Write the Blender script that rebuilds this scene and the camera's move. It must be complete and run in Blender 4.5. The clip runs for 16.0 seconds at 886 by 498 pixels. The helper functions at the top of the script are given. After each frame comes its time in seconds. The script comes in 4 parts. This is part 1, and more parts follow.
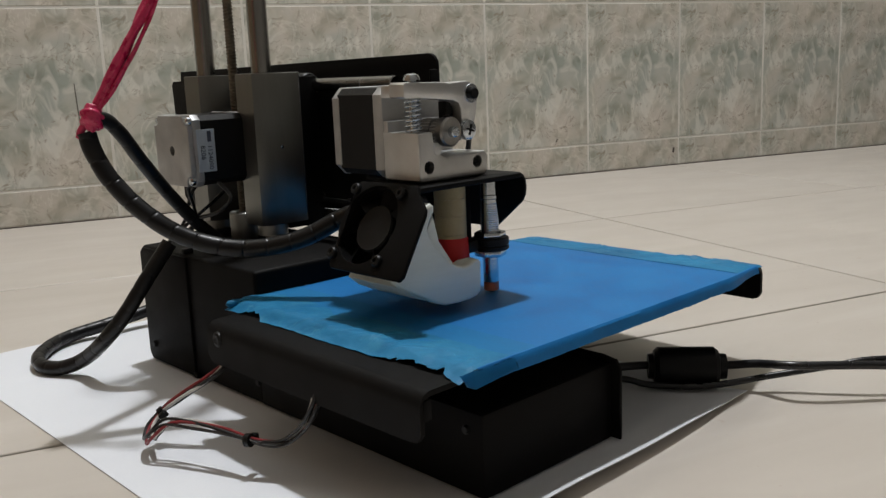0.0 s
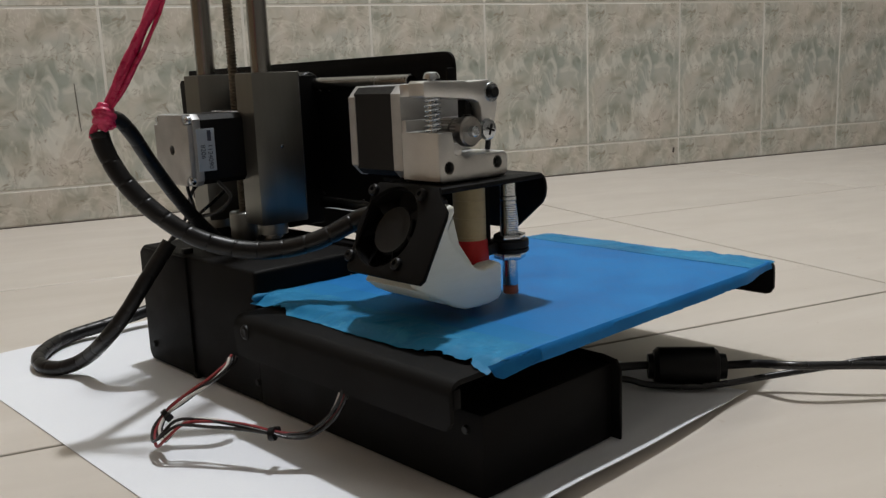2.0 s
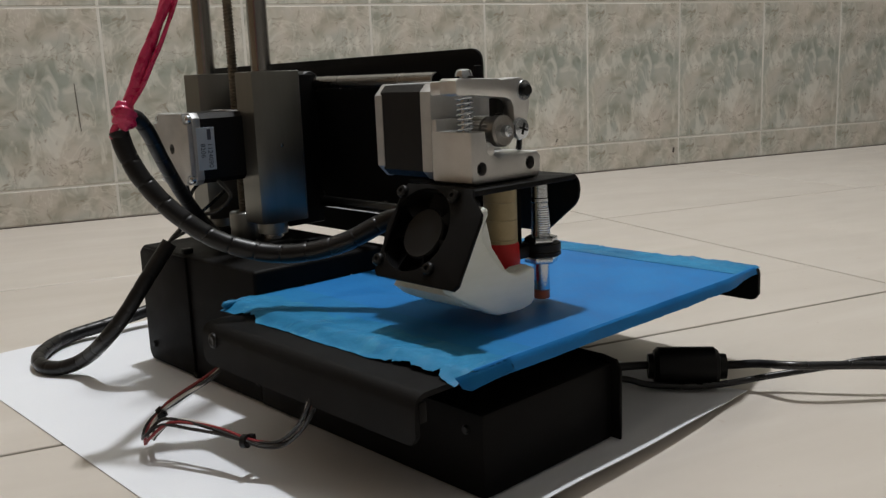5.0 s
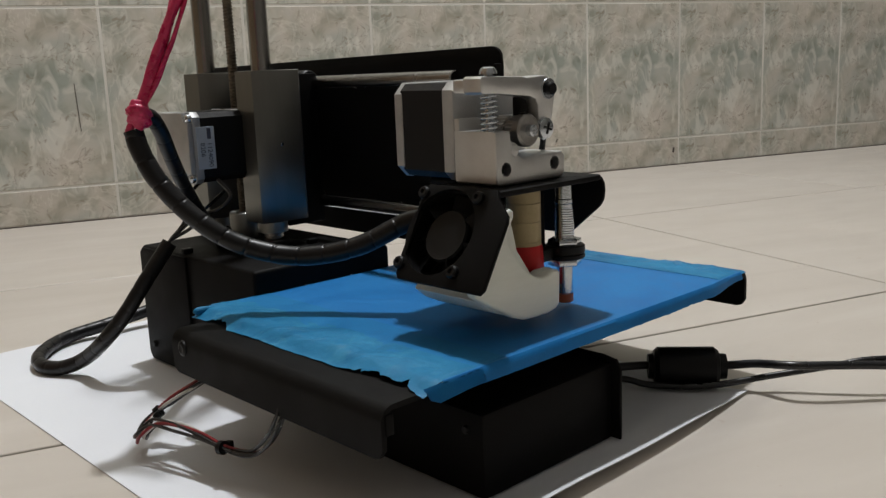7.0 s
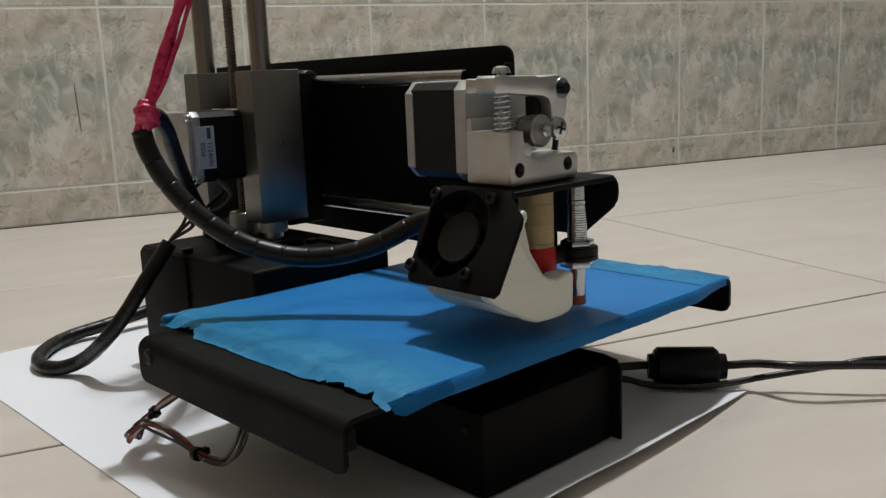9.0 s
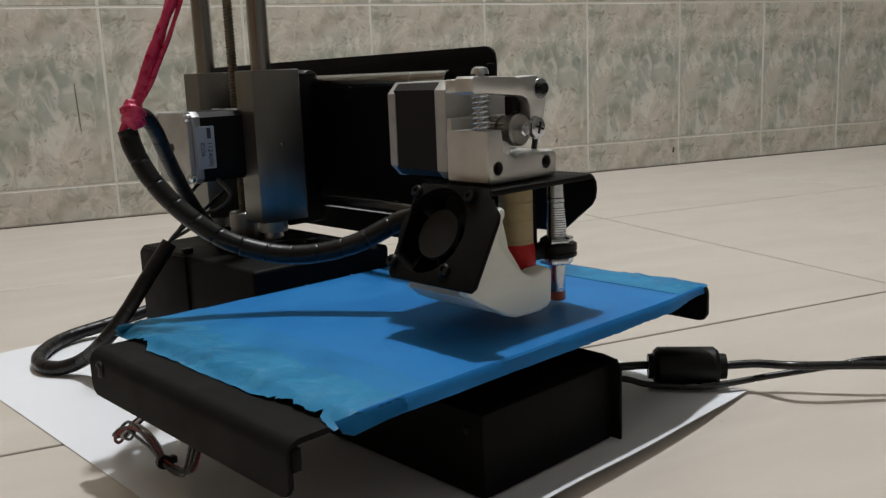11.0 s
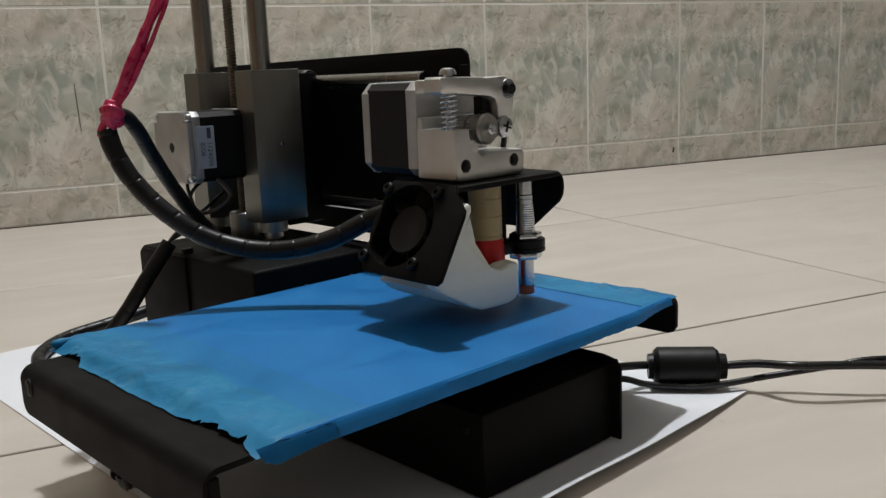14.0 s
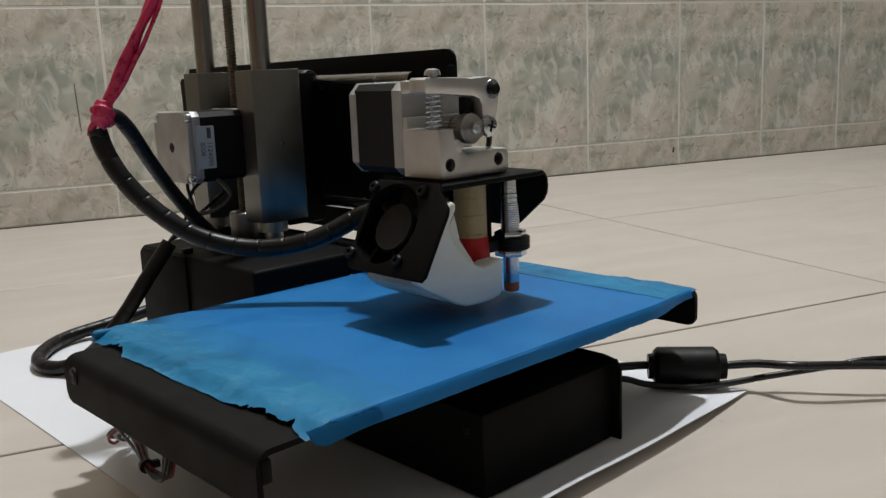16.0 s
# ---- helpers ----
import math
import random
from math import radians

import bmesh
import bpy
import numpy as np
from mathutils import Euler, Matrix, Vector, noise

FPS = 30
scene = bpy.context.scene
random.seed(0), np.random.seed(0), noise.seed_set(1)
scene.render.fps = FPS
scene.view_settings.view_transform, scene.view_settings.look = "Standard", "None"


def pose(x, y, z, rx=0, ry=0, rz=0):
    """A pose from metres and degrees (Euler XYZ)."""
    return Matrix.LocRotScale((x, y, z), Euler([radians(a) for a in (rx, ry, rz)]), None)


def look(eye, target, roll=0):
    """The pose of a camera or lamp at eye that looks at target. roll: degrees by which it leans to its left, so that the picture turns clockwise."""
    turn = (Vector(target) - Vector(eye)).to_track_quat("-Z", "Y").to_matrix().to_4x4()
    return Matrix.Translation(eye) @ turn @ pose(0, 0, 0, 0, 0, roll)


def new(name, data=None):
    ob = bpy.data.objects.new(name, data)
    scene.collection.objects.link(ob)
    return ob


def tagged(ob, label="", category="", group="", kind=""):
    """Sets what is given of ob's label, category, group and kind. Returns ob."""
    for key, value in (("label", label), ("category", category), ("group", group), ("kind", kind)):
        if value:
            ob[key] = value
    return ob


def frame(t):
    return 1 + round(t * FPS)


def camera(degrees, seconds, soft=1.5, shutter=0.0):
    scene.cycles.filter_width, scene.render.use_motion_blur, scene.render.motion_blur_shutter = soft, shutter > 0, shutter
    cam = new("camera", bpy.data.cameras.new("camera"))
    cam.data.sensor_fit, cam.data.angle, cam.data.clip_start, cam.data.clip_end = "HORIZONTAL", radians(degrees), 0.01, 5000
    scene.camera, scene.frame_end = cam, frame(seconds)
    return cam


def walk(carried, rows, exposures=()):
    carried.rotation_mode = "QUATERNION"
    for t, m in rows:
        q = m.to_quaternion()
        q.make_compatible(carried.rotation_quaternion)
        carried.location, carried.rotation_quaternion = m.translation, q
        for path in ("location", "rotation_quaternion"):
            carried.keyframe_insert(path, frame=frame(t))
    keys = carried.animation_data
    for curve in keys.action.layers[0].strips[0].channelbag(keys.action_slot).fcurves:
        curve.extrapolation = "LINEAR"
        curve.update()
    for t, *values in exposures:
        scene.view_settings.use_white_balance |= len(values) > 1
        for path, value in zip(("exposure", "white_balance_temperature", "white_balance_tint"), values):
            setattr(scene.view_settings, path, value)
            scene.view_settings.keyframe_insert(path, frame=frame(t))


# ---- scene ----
EYE = Vector((-0.2364, -0.2346, 0.1694))
FORWARD = Vector((0.6696, 0.71725, -0.19283))
cam = camera(52.41, 16.0, soft=1.4)
walk(cam, [(0.0, look(EYE, EYE + FORWARD, -2.324)), (16.0, look(EYE, EYE + FORWARD, -2.324))],
     exposures=[(0.0, 0.0, 6500, 10), (16.0, 0.0, 6500, 10)])

# ---- light: a closed room at night, one ceiling lamp between the printer and the tiled wall ----
LAMP = Vector((0.385, 0.365, 1.95))
world = bpy.data.worlds.new("room_dark")
world.use_nodes = True
world.node_tree.nodes["Background"].inputs[0].default_value = (0.9, 0.95, 1.0, 1)
world.node_tree.nodes["Background"].inputs[1].default_value = 0.01
scene.world = world
lamp_data = bpy.data.lights.new("bulb", "POINT")
lamp_data.shadow_soft_size = 0.045
lamp_data.energy, lamp_data.color = 93.0, (0.95, 0.97, 1.0)
lamp = new("bulb", lamp_data)
lamp.location = LAMP - Vector((0, 0, 0.10))


# ---- materials ----
def nodes_of(name):
    m = bpy.data.materials.new(name)
    m.use_nodes = True
    return m, m.node_tree.nodes, m.node_tree.links, m.node_tree.nodes["Principled BSDF"]


def coords(nodes, links, spread=0.0):
    tc = nodes.new("ShaderNodeTexCoord")
    if not spread:
        return tc.outputs["Object"]
    info, mul, add = nodes.new("ShaderNodeObjectInfo"), nodes.new("ShaderNodeMath"), nodes.new("ShaderNodeVectorMath")
    mul.operation, mul.inputs[1].default_value = "MULTIPLY", spread
    links.new(info.outputs["Random"], mul.inputs[0])
    links.new(tc.outputs["Object"], add.inputs[0])
    links.new(mul.outputs[0], add.inputs[1])
    return add.outputs[0]


def noise_tex(nodes, links, where, scale, detail=4.0, rough=0.55, distort=0.0):
    n = nodes.new("ShaderNodeTexNoise")
    n.inputs["Scale"].default_value, n.inputs["Detail"].default_value = scale, detail
    n.inputs["Roughness"].default_value, n.inputs["Distortion"].default_value = rough, distort
    links.new(where, n.inputs["Vector"])
    return n.outputs["Fac"]


def ramp(nodes, links, fac, stops):
    r = nodes.new("ShaderNodeValToRGB")
    while len(r.color_ramp.elements) < len(stops):
        r.color_ramp.elements.new(0.5)
    for e, (pos, col) in zip(r.color_ramp.elements, stops):
        e.position, e.color = pos, (*col, 1) if len(col) == 3 else col
    links.new(fac, r.inputs[0])
    return r.outputs[0]


def mixed(nodes, links, fac, a, b, mode="MIX"):
    m = nodes.new("ShaderNodeMix")
    m.data_type, m.blend_type = "RGBA", mode
    for sock, v in ((m.inputs[0], fac), (m.inputs[6], a), (m.inputs[7], b)):
        if isinstance(v, bpy.types.NodeSocket):
            links.new(v, sock)
        else:
            sock.default_value = v if isinstance(v, float) else (*v, 1)
    return m.outputs[2]


def bump(nodes, links, bsdf, height, strength, distance):
    b = nodes.new("ShaderNodeBump")
    b.inputs["Strength"].default_value, b.inputs["Distance"].default_value = strength, distance
    links.new(height, b.inputs["Height"])
    links.new(b.outputs[0], bsdf.inputs["Normal"])


def surface(name, a, b, rough=(0.4, 0.6), metal=0.0, coarse=60.0, fine=900.0, relief=0.0002, strength=0.3, spread=0.0, stretch=None, shine=0.5):
    """Two colours blended by a coarse and a fine grain, with matching gloss and relief."""
    m, nodes, links, bsdf = nodes_of(name)
    where = coords(nodes, links, spread)
    if stretch:
        mp = nodes.new("ShaderNodeMapping")
        mp.inputs["Scale"].default_value = stretch
        links.new(where, mp.inputs["Vector"])
        where = mp.outputs[0]
    big, small = noise_tex(nodes, links, where, coarse), noise_tex(nodes, links, where, fine, 2.0)
    both = nodes.new("ShaderNodeMath")
    both.operation = "MULTIPLY_ADD"
    both.inputs[1].default_value, both.inputs[2].default_value = 0.35, 0.0
    links.new(small, both.inputs[0])
    add = nodes.new("ShaderNodeMath")
    links.new(both.outputs[0], add.inputs[0])
    links.new(big, add.inputs[1])
    col = ramp(nodes, links, add.outputs[0], [(0.45, a), (0.9, b)])
    links.new(col, bsdf.inputs["Base Color"])
    rr = ramp(nodes, links, big, [(0.3, (rough[0],) * 3), (0.7, (rough[1],) * 3)])
    links.new(rr, bsdf.inputs["Roughness"])
    bsdf.inputs["Metallic"].default_value = metal
    bsdf.inputs["Specular IOR Level"].default_value = shine
    bump(nodes, links, bsdf, small, strength, relief)
    return m


def wall_tile_material():
    """Every tile carries the same printed marble: grey-green and beige clouds with pale upright streaks."""
    m, nodes, links, bsdf = nodes_of("marbled_wall_tile")
    where = coords(nodes, links)
    mp = nodes.new("ShaderNodeMapping")
    mp.inputs["Scale"].default_value = (1.0, 1.0, 0.55)
    links.new(where, mp.inputs["Vector"])
    tall = mp.outputs[0]
    cloud = noise_tex(nodes, links, where, 13.0, 3.0, 0.52, 0.4)
    base = ramp(nodes, links, cloud, [(0.34, (0.390, 0.415, 0.370)), (0.45, (0.475, 0.480, 0.425)), (0.55, (0.545, 0.520, 0.455)), (0.66, (0.600, 0.550, 0.478))])
    blot = ramp(nodes, links, noise_tex(nodes, links, where, 32.0, 3.0, 0.5, 0.5), [(0.34, (0.66, 0.67, 0.62)), (0.47, (0.90, 0.91, 0.88)), (0.58, (1, 1, 1))])
    col = mixed(nodes, links, 0.90, base, blot, "MULTIPLY")
    pale = ramp(nodes, links, noise_tex(nodes, links, tall, 40.0, 3.0, 0.55, 0.8), [(0.54, (0, 0, 0)), (0.64, (1, 1, 1))])
    col = mixed(nodes, links, mixed(nodes, links, 0.55, (0.0, 0.0, 0.0), pale), col, (0.76, 0.74, 0.67))
    vein = ramp(nodes, links, noise_tex(nodes, links, tall, 20.0, 4.0, 0.6, 0.9), [(0.475, (0, 0, 0)), (0.50, (1, 1, 1)), (0.525, (0, 0, 0))])
    col = mixed(nodes, links, mixed(nodes, links, 0.38, (0.0, 0.0, 0.0), vein), col, (0.78, 0.75, 0.67))
    rust = ramp(nodes, links, noise_tex(nodes, links, where, 62.0, 4.0, 0.62, 0.8), [(0.60, (0, 0, 0)), (0.69, (1, 1, 1))])
    col = mixed(nodes, links, mixed(nodes, links, 0.70, (0.0, 0.0, 0.0), rust), col, (0.26, 0.22, 0.16))
    crack = ramp(nodes, links, noise_tex(nodes, links, where, 20.0, 4.0, 0.6, 1.2), [(0.490, (0, 0, 0)), (0.50, (1, 1, 1)), (0.510, (0, 0, 0))])
    some = ramp(nodes, links, noise_tex(nodes, links, where, 16.0, 1.0), [(0.50, (0, 0, 0)), (0.58, (1, 1, 1))])
    crack = mixed(nodes, links, 1.0, crack, some, "MULTIPLY")
    col = mixed(nodes, links, mixed(nodes, links, 0.60, (0.0, 0.0, 0.0), crack), col, (0.24, 0.19, 0.13))
    links.new(col, bsdf.inputs["Base Color"])
    bsdf.inputs["Roughness"].default_value = 0.42
    bump(nodes, links, bsdf, noise_tex(nodes, links, where, 30.0, 3.0), 0.06, 0.001)
    return m


def floor_tile_material():
    m, nodes, links, bsdf = nodes_of("cream_floor_tile")
    where = coords(nodes, links, 30.0)
    mp = nodes.new("ShaderNodeMapping")
    mp.inputs["Scale"].default_value, mp.inputs["Rotation"].default_value = (1.0, 3.5, 1.0), (0, 0, 0.5)
    links.new(where, mp.inputs["Vector"])
    cloud = noise_tex(nodes, links, mp.outputs[0], 6.0, 5.0, 0.55, 0.8)
    col = ramp(nodes, links, cloud, [(0.3, (0.535, 0.485, 0.425)), (0.55, (0.575, 0.525, 0.465)), (0.75, (0.61, 0.565, 0.505))])
    speck = ramp(nodes, links, noise_tex(nodes, links, where, 160.0, 2.0), [(0.70, (0, 0, 0)), (0.80, (1, 1, 1))])
    col = mixed(nodes, links, speck, col, (0.50, 0.43, 0.36))
    dirt = nodes.new("ShaderNodeTexVoronoi")
    dirt.inputs["Scale"].default_value = 26.0
    links.new(where, dirt.inputs["Vector"])
    dot = ramp(nodes, links, dirt.outputs["Distance"], [(0.022, (1, 1, 1)), (0.03, (0, 0, 0))])
    few = ramp(nodes, links, noise_tex(nodes, links, where, 9.0, 1.0), [(0.62, (0, 0, 0)), (0.64, (1, 1, 1))])
    col = mixed(nodes, links, mixed(nodes, links, 1.0, dot, few, "MULTIPLY"), col, (0.16, 0.12, 0.09))
    links.new(col, bsdf.inputs["Base Color"])
    rr = ramp(nodes, links, noise_tex(nodes, links, where, 12.0, 4.0), [(0.3, (0.30,) * 3), (0.7, (0.42,) * 3)])
    links.new(rr, bsdf.inputs["Roughness"])
    bump(nodes, links, bsdf, noise_tex(nodes, links, where, 9.0, 1.0), 0.015, 0.001)
    return m


def tape_material(name, a, b, c, relief=0.06):
    m, nodes, links, bsdf = nodes_of(name)
    where = coords(nodes, links)
    patch = noise_tex(nodes, links, where, 26.0, 5.0, 0.6, 0.6)
    crepe = nodes.new("ShaderNodeMapping")
    crepe.inputs["Scale"].default_value = (1.0, 0.25, 1.0)
    links.new(where, crepe.inputs["Vector"])
    grain = noise_tex(nodes, links, crepe.outputs[0], 1400.0, 2.0)
    col = ramp(nodes, links, patch, [(0.3, a), (0.5, b), (0.72, c)])
    col = mixed(nodes, links, 0.12, col, ramp(nodes, links, grain, [(0.3, (0.3,) * 3), (0.7, (1, 1, 1))]), "MULTIPLY")
    links.new(col, bsdf.inputs["Base Color"])
    rr = ramp(nodes, links, patch, [(0.3, (0.45,) * 3), (0.7, (0.62,) * 3)])
    links.new(rr, bsdf.inputs["Roughness"])
    bsdf.inputs["Specular IOR Level"].default_value = 0.25
    if relief > 0.2:
        fold = ramp(nodes, links, noise_tex(nodes, links, where, 17.0, 5.0, 0.62, 1.0), [(0.488, (0, 0, 0)), (0.50, (1, 1, 1)), (0.508, (0, 0, 0))])
        place = ramp(nodes, links, noise_tex(nodes, links, where, 30.0, 2.0), [(0.50, (0, 0, 0)), (0.60, (1, 1, 1))])
        fold = mixed(nodes, links, 1.0, fold, place, "MULTIPLY")
        worn = ramp(nodes, links, noise_tex(nodes, links, where, 60.0, 5.0, 0.68, 0.3), [(0.55, (0, 0, 0)), (0.68, (1, 1, 1))])
        col = mixed(nodes, links, mixed(nodes, links, 0.40, (0.0, 0.0, 0.0), fold), col, (0.12, 0.36, 0.48))
        col = mixed(nodes, links, mixed(nodes, links, 0.32, (0.0, 0.0, 0.0), worn), col, (0.055, 0.29, 0.42))
        links.new(col, bsdf.inputs["Base Color"])
    wrinkle = noise_tex(nodes, links, where, 120.0, 3.0, 0.55, 0.8)
    both = nodes.new("ShaderNodeMath")
    both.operation, both.inputs[1].default_value = "MULTIPLY_ADD", 0.15
    links.new(grain, both.inputs[0])
    links.new(wrinkle, both.inputs[2])
    bump(nodes, links, bsdf, both.outputs[0], relief, 0.0008)
    return m


def glow_material(name, colour, strength):
    m, nodes, links, bsdf = nodes_of(name)
    bsdf.inputs["Emission Color"].default_value = (*colour, 1)
    bsdf.inputs["Emission Strength"].default_value = strength
    return m


WALL_TILE, FLOOR_TILE = wall_tile_material(), floor_tile_material()
GROUT = surface("pale_grout", (0.62, 0.60, 0.545), (0.74, 0.72, 0.66), (0.7, 0.9), coarse=8)
JOINT = surface("dark_joint", (0.06, 0.048, 0.04), (0.12, 0.10, 0.085), (0.8, 0.9), coarse=20)
# dark tone of the added walls, set by how much light they bounce back
DARK_WALL = surface("unseen_wall_dark", (0.115, 0.105, 0.094), (0.15, 0.137, 0.12), (0.7, 0.9), coarse=4, fine=200)
BROWN = surface("unseen_wall_brown", (0.17, 0.115, 0.068), (0.21, 0.145, 0.088), (0.7, 0.9), coarse=4, fine=200)
# grey of the unseen ceiling, chosen for the fill light it sends down
CEIL = surface("unseen_ceiling_grey", (0.26, 0.255, 0.245), (0.31, 0.305, 0.29), (0.8, 0.9), coarse=4, fine=200)
PAPER = surface("white_paper", (0.74, 0.76, 0.80), (0.79, 0.81, 0.84), (0.6, 0.75), coarse=9, fine=700, strength=0.1)
COAT = surface("black_powder_coat", (0.0030, 0.0027, 0.0025), (0.0056, 0.0050, 0.0046), (0.52, 0.66), coarse=45, fine=2500, relief=0.0003, strength=0.35, shine=0.11)
PLASTIC = surface("black_plastic", (0.0025, 0.0025, 0.0026), (0.0048, 0.0048, 0.0049), (0.36, 0.50), coarse=70, fine=1500, strength=0.2, shine=0.25)
WRAP = surface("glossy_black_wrap", (0.0045, 0.0043, 0.0045), (0.009, 0.0085, 0.0088), (0.27, 0.42), coarse=50, fine=900, strength=0.1, shine=0.32)
RUBBER = surface("cable_rubber", (0.007, 0.007, 0.008), (0.014, 0.014, 0.015), (0.22, 0.38), coarse=60, fine=1200, strength=0.1)
MOTOR_BLACK = surface("motor_laminations", (0.0030, 0.0027, 0.0027), (0.0060, 0.0054, 0.0050), (0.42, 0.55), coarse=80, fine=1500, stretch=(1, 6, 1), shine=0.25)
ALUMINIUM = surface("machined_aluminium", (0.60, 0.60, 0.59), (0.70, 0.70, 0.69), (0.30, 0.44), 0.92, coarse=90, fine=1800, strength=0.25)
CAST = surface("cast_motor_cap", (0.40, 0.40, 0.40), (0.52, 0.52, 0.51), (0.42, 0.55), 0.7, coarse=120, fine=2200, strength=0.3)
BRUSHED = surface("brushed_extrusion", (0.205, 0.205, 0.19), (0.235, 0.235, 0.22), (0.33, 0.39), 0.95, coarse=25, fine=500, stretch=(5, 5, 0.5), strength=0.006)
BRUSHED.node_tree.nodes["Principled BSDF"].inputs["Anisotropic"].default_value = 0.75
STEEL = surface("polished_rod_steel", (0.31, 0.305, 0.29), (0.38, 0.37, 0.355), (0.20, 0.28), 1.0, coarse=30, fine=600, stretch=(6, 6, 0.5), strength=0.08)
SCREW_STEEL = surface("lead_screw_steel", (0.09, 0.075, 0.055), (0.17, 0.145, 0.11), (0.35, 0.5), 0.9, coarse=120, fine=900)
SHROUD = surface("white_printed_plastic", (0.76, 0.78, 0.70), (0.82, 0.84, 0.77), (0.38, 0.5), coarse=50, fine=600, stretch=(1, 1, 6), strength=0.25)
PEEK = surface("tan_hot_end_plastic", (0.42, 0.33, 0.17), (0.50, 0.40, 0.22), (0.35, 0.5), coarse=90)
RED = surface("red_silicone_tape", (0.50, 0.008, 0.010), (0.62, 0.014, 0.016), (0.35, 0.5), coarse=80)
ORANGE = surface("orange_probe_cap", (0.50, 0.13, 0.06), (0.58, 0.17, 0.08), (0.4, 0.5), coarse=90)
DARK_STEEL = surface("dark_gear_steel", (0.26, 0.25, 0.24), (0.36, 0.35, 0.33), (0.28, 0.42), 1.0, coarse=120)
CHROME = surface("threaded_chrome", (0.52, 0.56, 0.60), (0.66, 0.70, 0.74), (0.15, 0.28), 1.0, coarse=90)
BRASS = surface("brass", (0.55, 0.40, 0.16), (0.65, 0.48, 0.2), (0.25, 0.4), 1.0)
LABEL = surface("grey_motor_label", (0.40, 0.47, 0.55), (0.48, 0.55, 0.62), (0.35, 0.5), coarse=60)
INK = surface("label_ink", (0.05, 0.06, 0.09), (0.07, 0.08, 0.11), (0.5, 0.6))
PINK = surface("pink_plastic_tape", (0.46, 0.012, 0.07), (0.66, 0.04, 0.14), (0.22, 0.4), coarse=160, fine=700, relief=0.0008, strength=0.5)
RED_WIRE = surface("red_wire", (0.19, 0.014, 0.018), (0.27, 0.022, 0.028), (0.35, 0.5))
WHITE_WIRE = surface("white_wire", (0.55, 0.52, 0.48), (0.65, 0.62, 0.58), (0.35, 0.5))
TAPE = tape_material("blue_masking_tape", (0.005, 0.135, 0.40), (0.009, 0.168, 0.455), (0.017, 0.20, 0.50))
TAPE_MID = tape_material("blue_green_tape", (0.004, 0.130, 0.34), (0.008, 0.165, 0.40), (0.016, 0.21, 0.46))
TAPE_END = tape_material("teal_worn_tape", (0.006, 0.125, 0.27), (0.011, 0.175, 0.36), (0.026, 0.235, 0.44), 0.45)
GLOW = glow_material("lamp_glow", (1.0, 0.93, 0.82), 6.0)


# ---- mesh helpers ----
def mesh_of(name, bm, material, smooth=True, angle=32):
    bmesh.ops.recalc_face_normals(bm, faces=bm.faces)
    me = bpy.data.meshes.new(name)
    for f in bm.faces:
        f.smooth = smooth
    if smooth:
        for e in bm.edges:
            if len(e.link_faces) == 2 and e.calc_face_angle(0) > radians(angle):
                e.smooth = False
    bm.to_mesh(me)
    bm.free()
    me.materials.append(material)
    return me


def part(name, bm, material, parent, label="", angle=32):
    ob = new(name, mesh_of(name, bm, material, angle=angle))
    ob.parent = parent
    return tagged(ob, label)


def thing(name, label, category, group="", at=(0, 0, 0)):
    ob = new(name)
    ob.location, ob.empty_display_size = at, 0.02
    return tagged(ob, label, category, group)


def box(lo, hi, bevel=0.0, seg=2, bm=None):
    bm = bm or bmesh.new()
    c, s = [(a + b) / 2 for a, b in zip(lo, hi)], [b - a for a, b in zip(lo, hi)]
    r = bmesh.ops.create_cube(bm, size=1.0, matrix=Matrix.Translation(c) @ Matrix.Diagonal((*s, 1)))
    if bevel:
        edges = list({e for v in r["verts"] for e in v.link_edges})
        bmesh.ops.bevel(bm, geom=edges, offset=bevel, segments=seg, affect="EDGES", profile=0.5)
    return bm


AXES = {"x": ((0, 1, 0), (0, 0, 1), (1, 0, 0)), "y": ((1, 0, 0), (0, 0, 1), (0, 1, 0)), "z": ((1, 0, 0), (0, 1, 0), (0, 0, 1))}


def prism(axis, outline, a, b, holes=(), bevel=0.0, seg=2, bm=None):
    """An outline in the two other axes, with round holes (u, v, r), pushed along an axis from a to b."""
    bm = bm or bmesh.new()
    eu, ev, ew = (Vector(v) for v in AXES[axis])
    loops = [list(outline)] + [[(u + r * math.cos(k * math.tau / 28), v + r * math.sin(k * math.tau / 28)) for k in range(28)] for u, v, r in holes]
    ends, rims = [], []
    for w in (a, b):
        edges, rim = [], []
        for lp in loops:
            vs = [bm.verts.new(eu * u + ev * v + ew * w) for u, v in lp]
            es = [bm.edges.new((vs[i], vs[(i + 1) % len(vs)])) for i in range(len(vs))]
            edges += es
            rim.append((vs, es))
        if holes:
            bmesh.ops.triangle_fill(bm, use_beauty=True, use_dissolve=False, edges=edges)
        else:
            bm.faces.new(rim[0][0])
        rims.append(rim)
    for (va, ea), (vb, eb) in zip(*rims):
        for i in range(len(va)):
            j = (i + 1) % len(va)
            bm.faces.new((va[i], va[j], vb[j], vb[i]))
    if bevel:
        outer = list(rims[0][0][1]) + list(rims[1][0][1])
        bmesh.ops.recalc_face_normals(bm, faces=bm.faces)
        bmesh.ops.bevel(bm, geom=outer, offset=bevel, segments=seg, affect="EDGES", profile=0.5)
    return bm


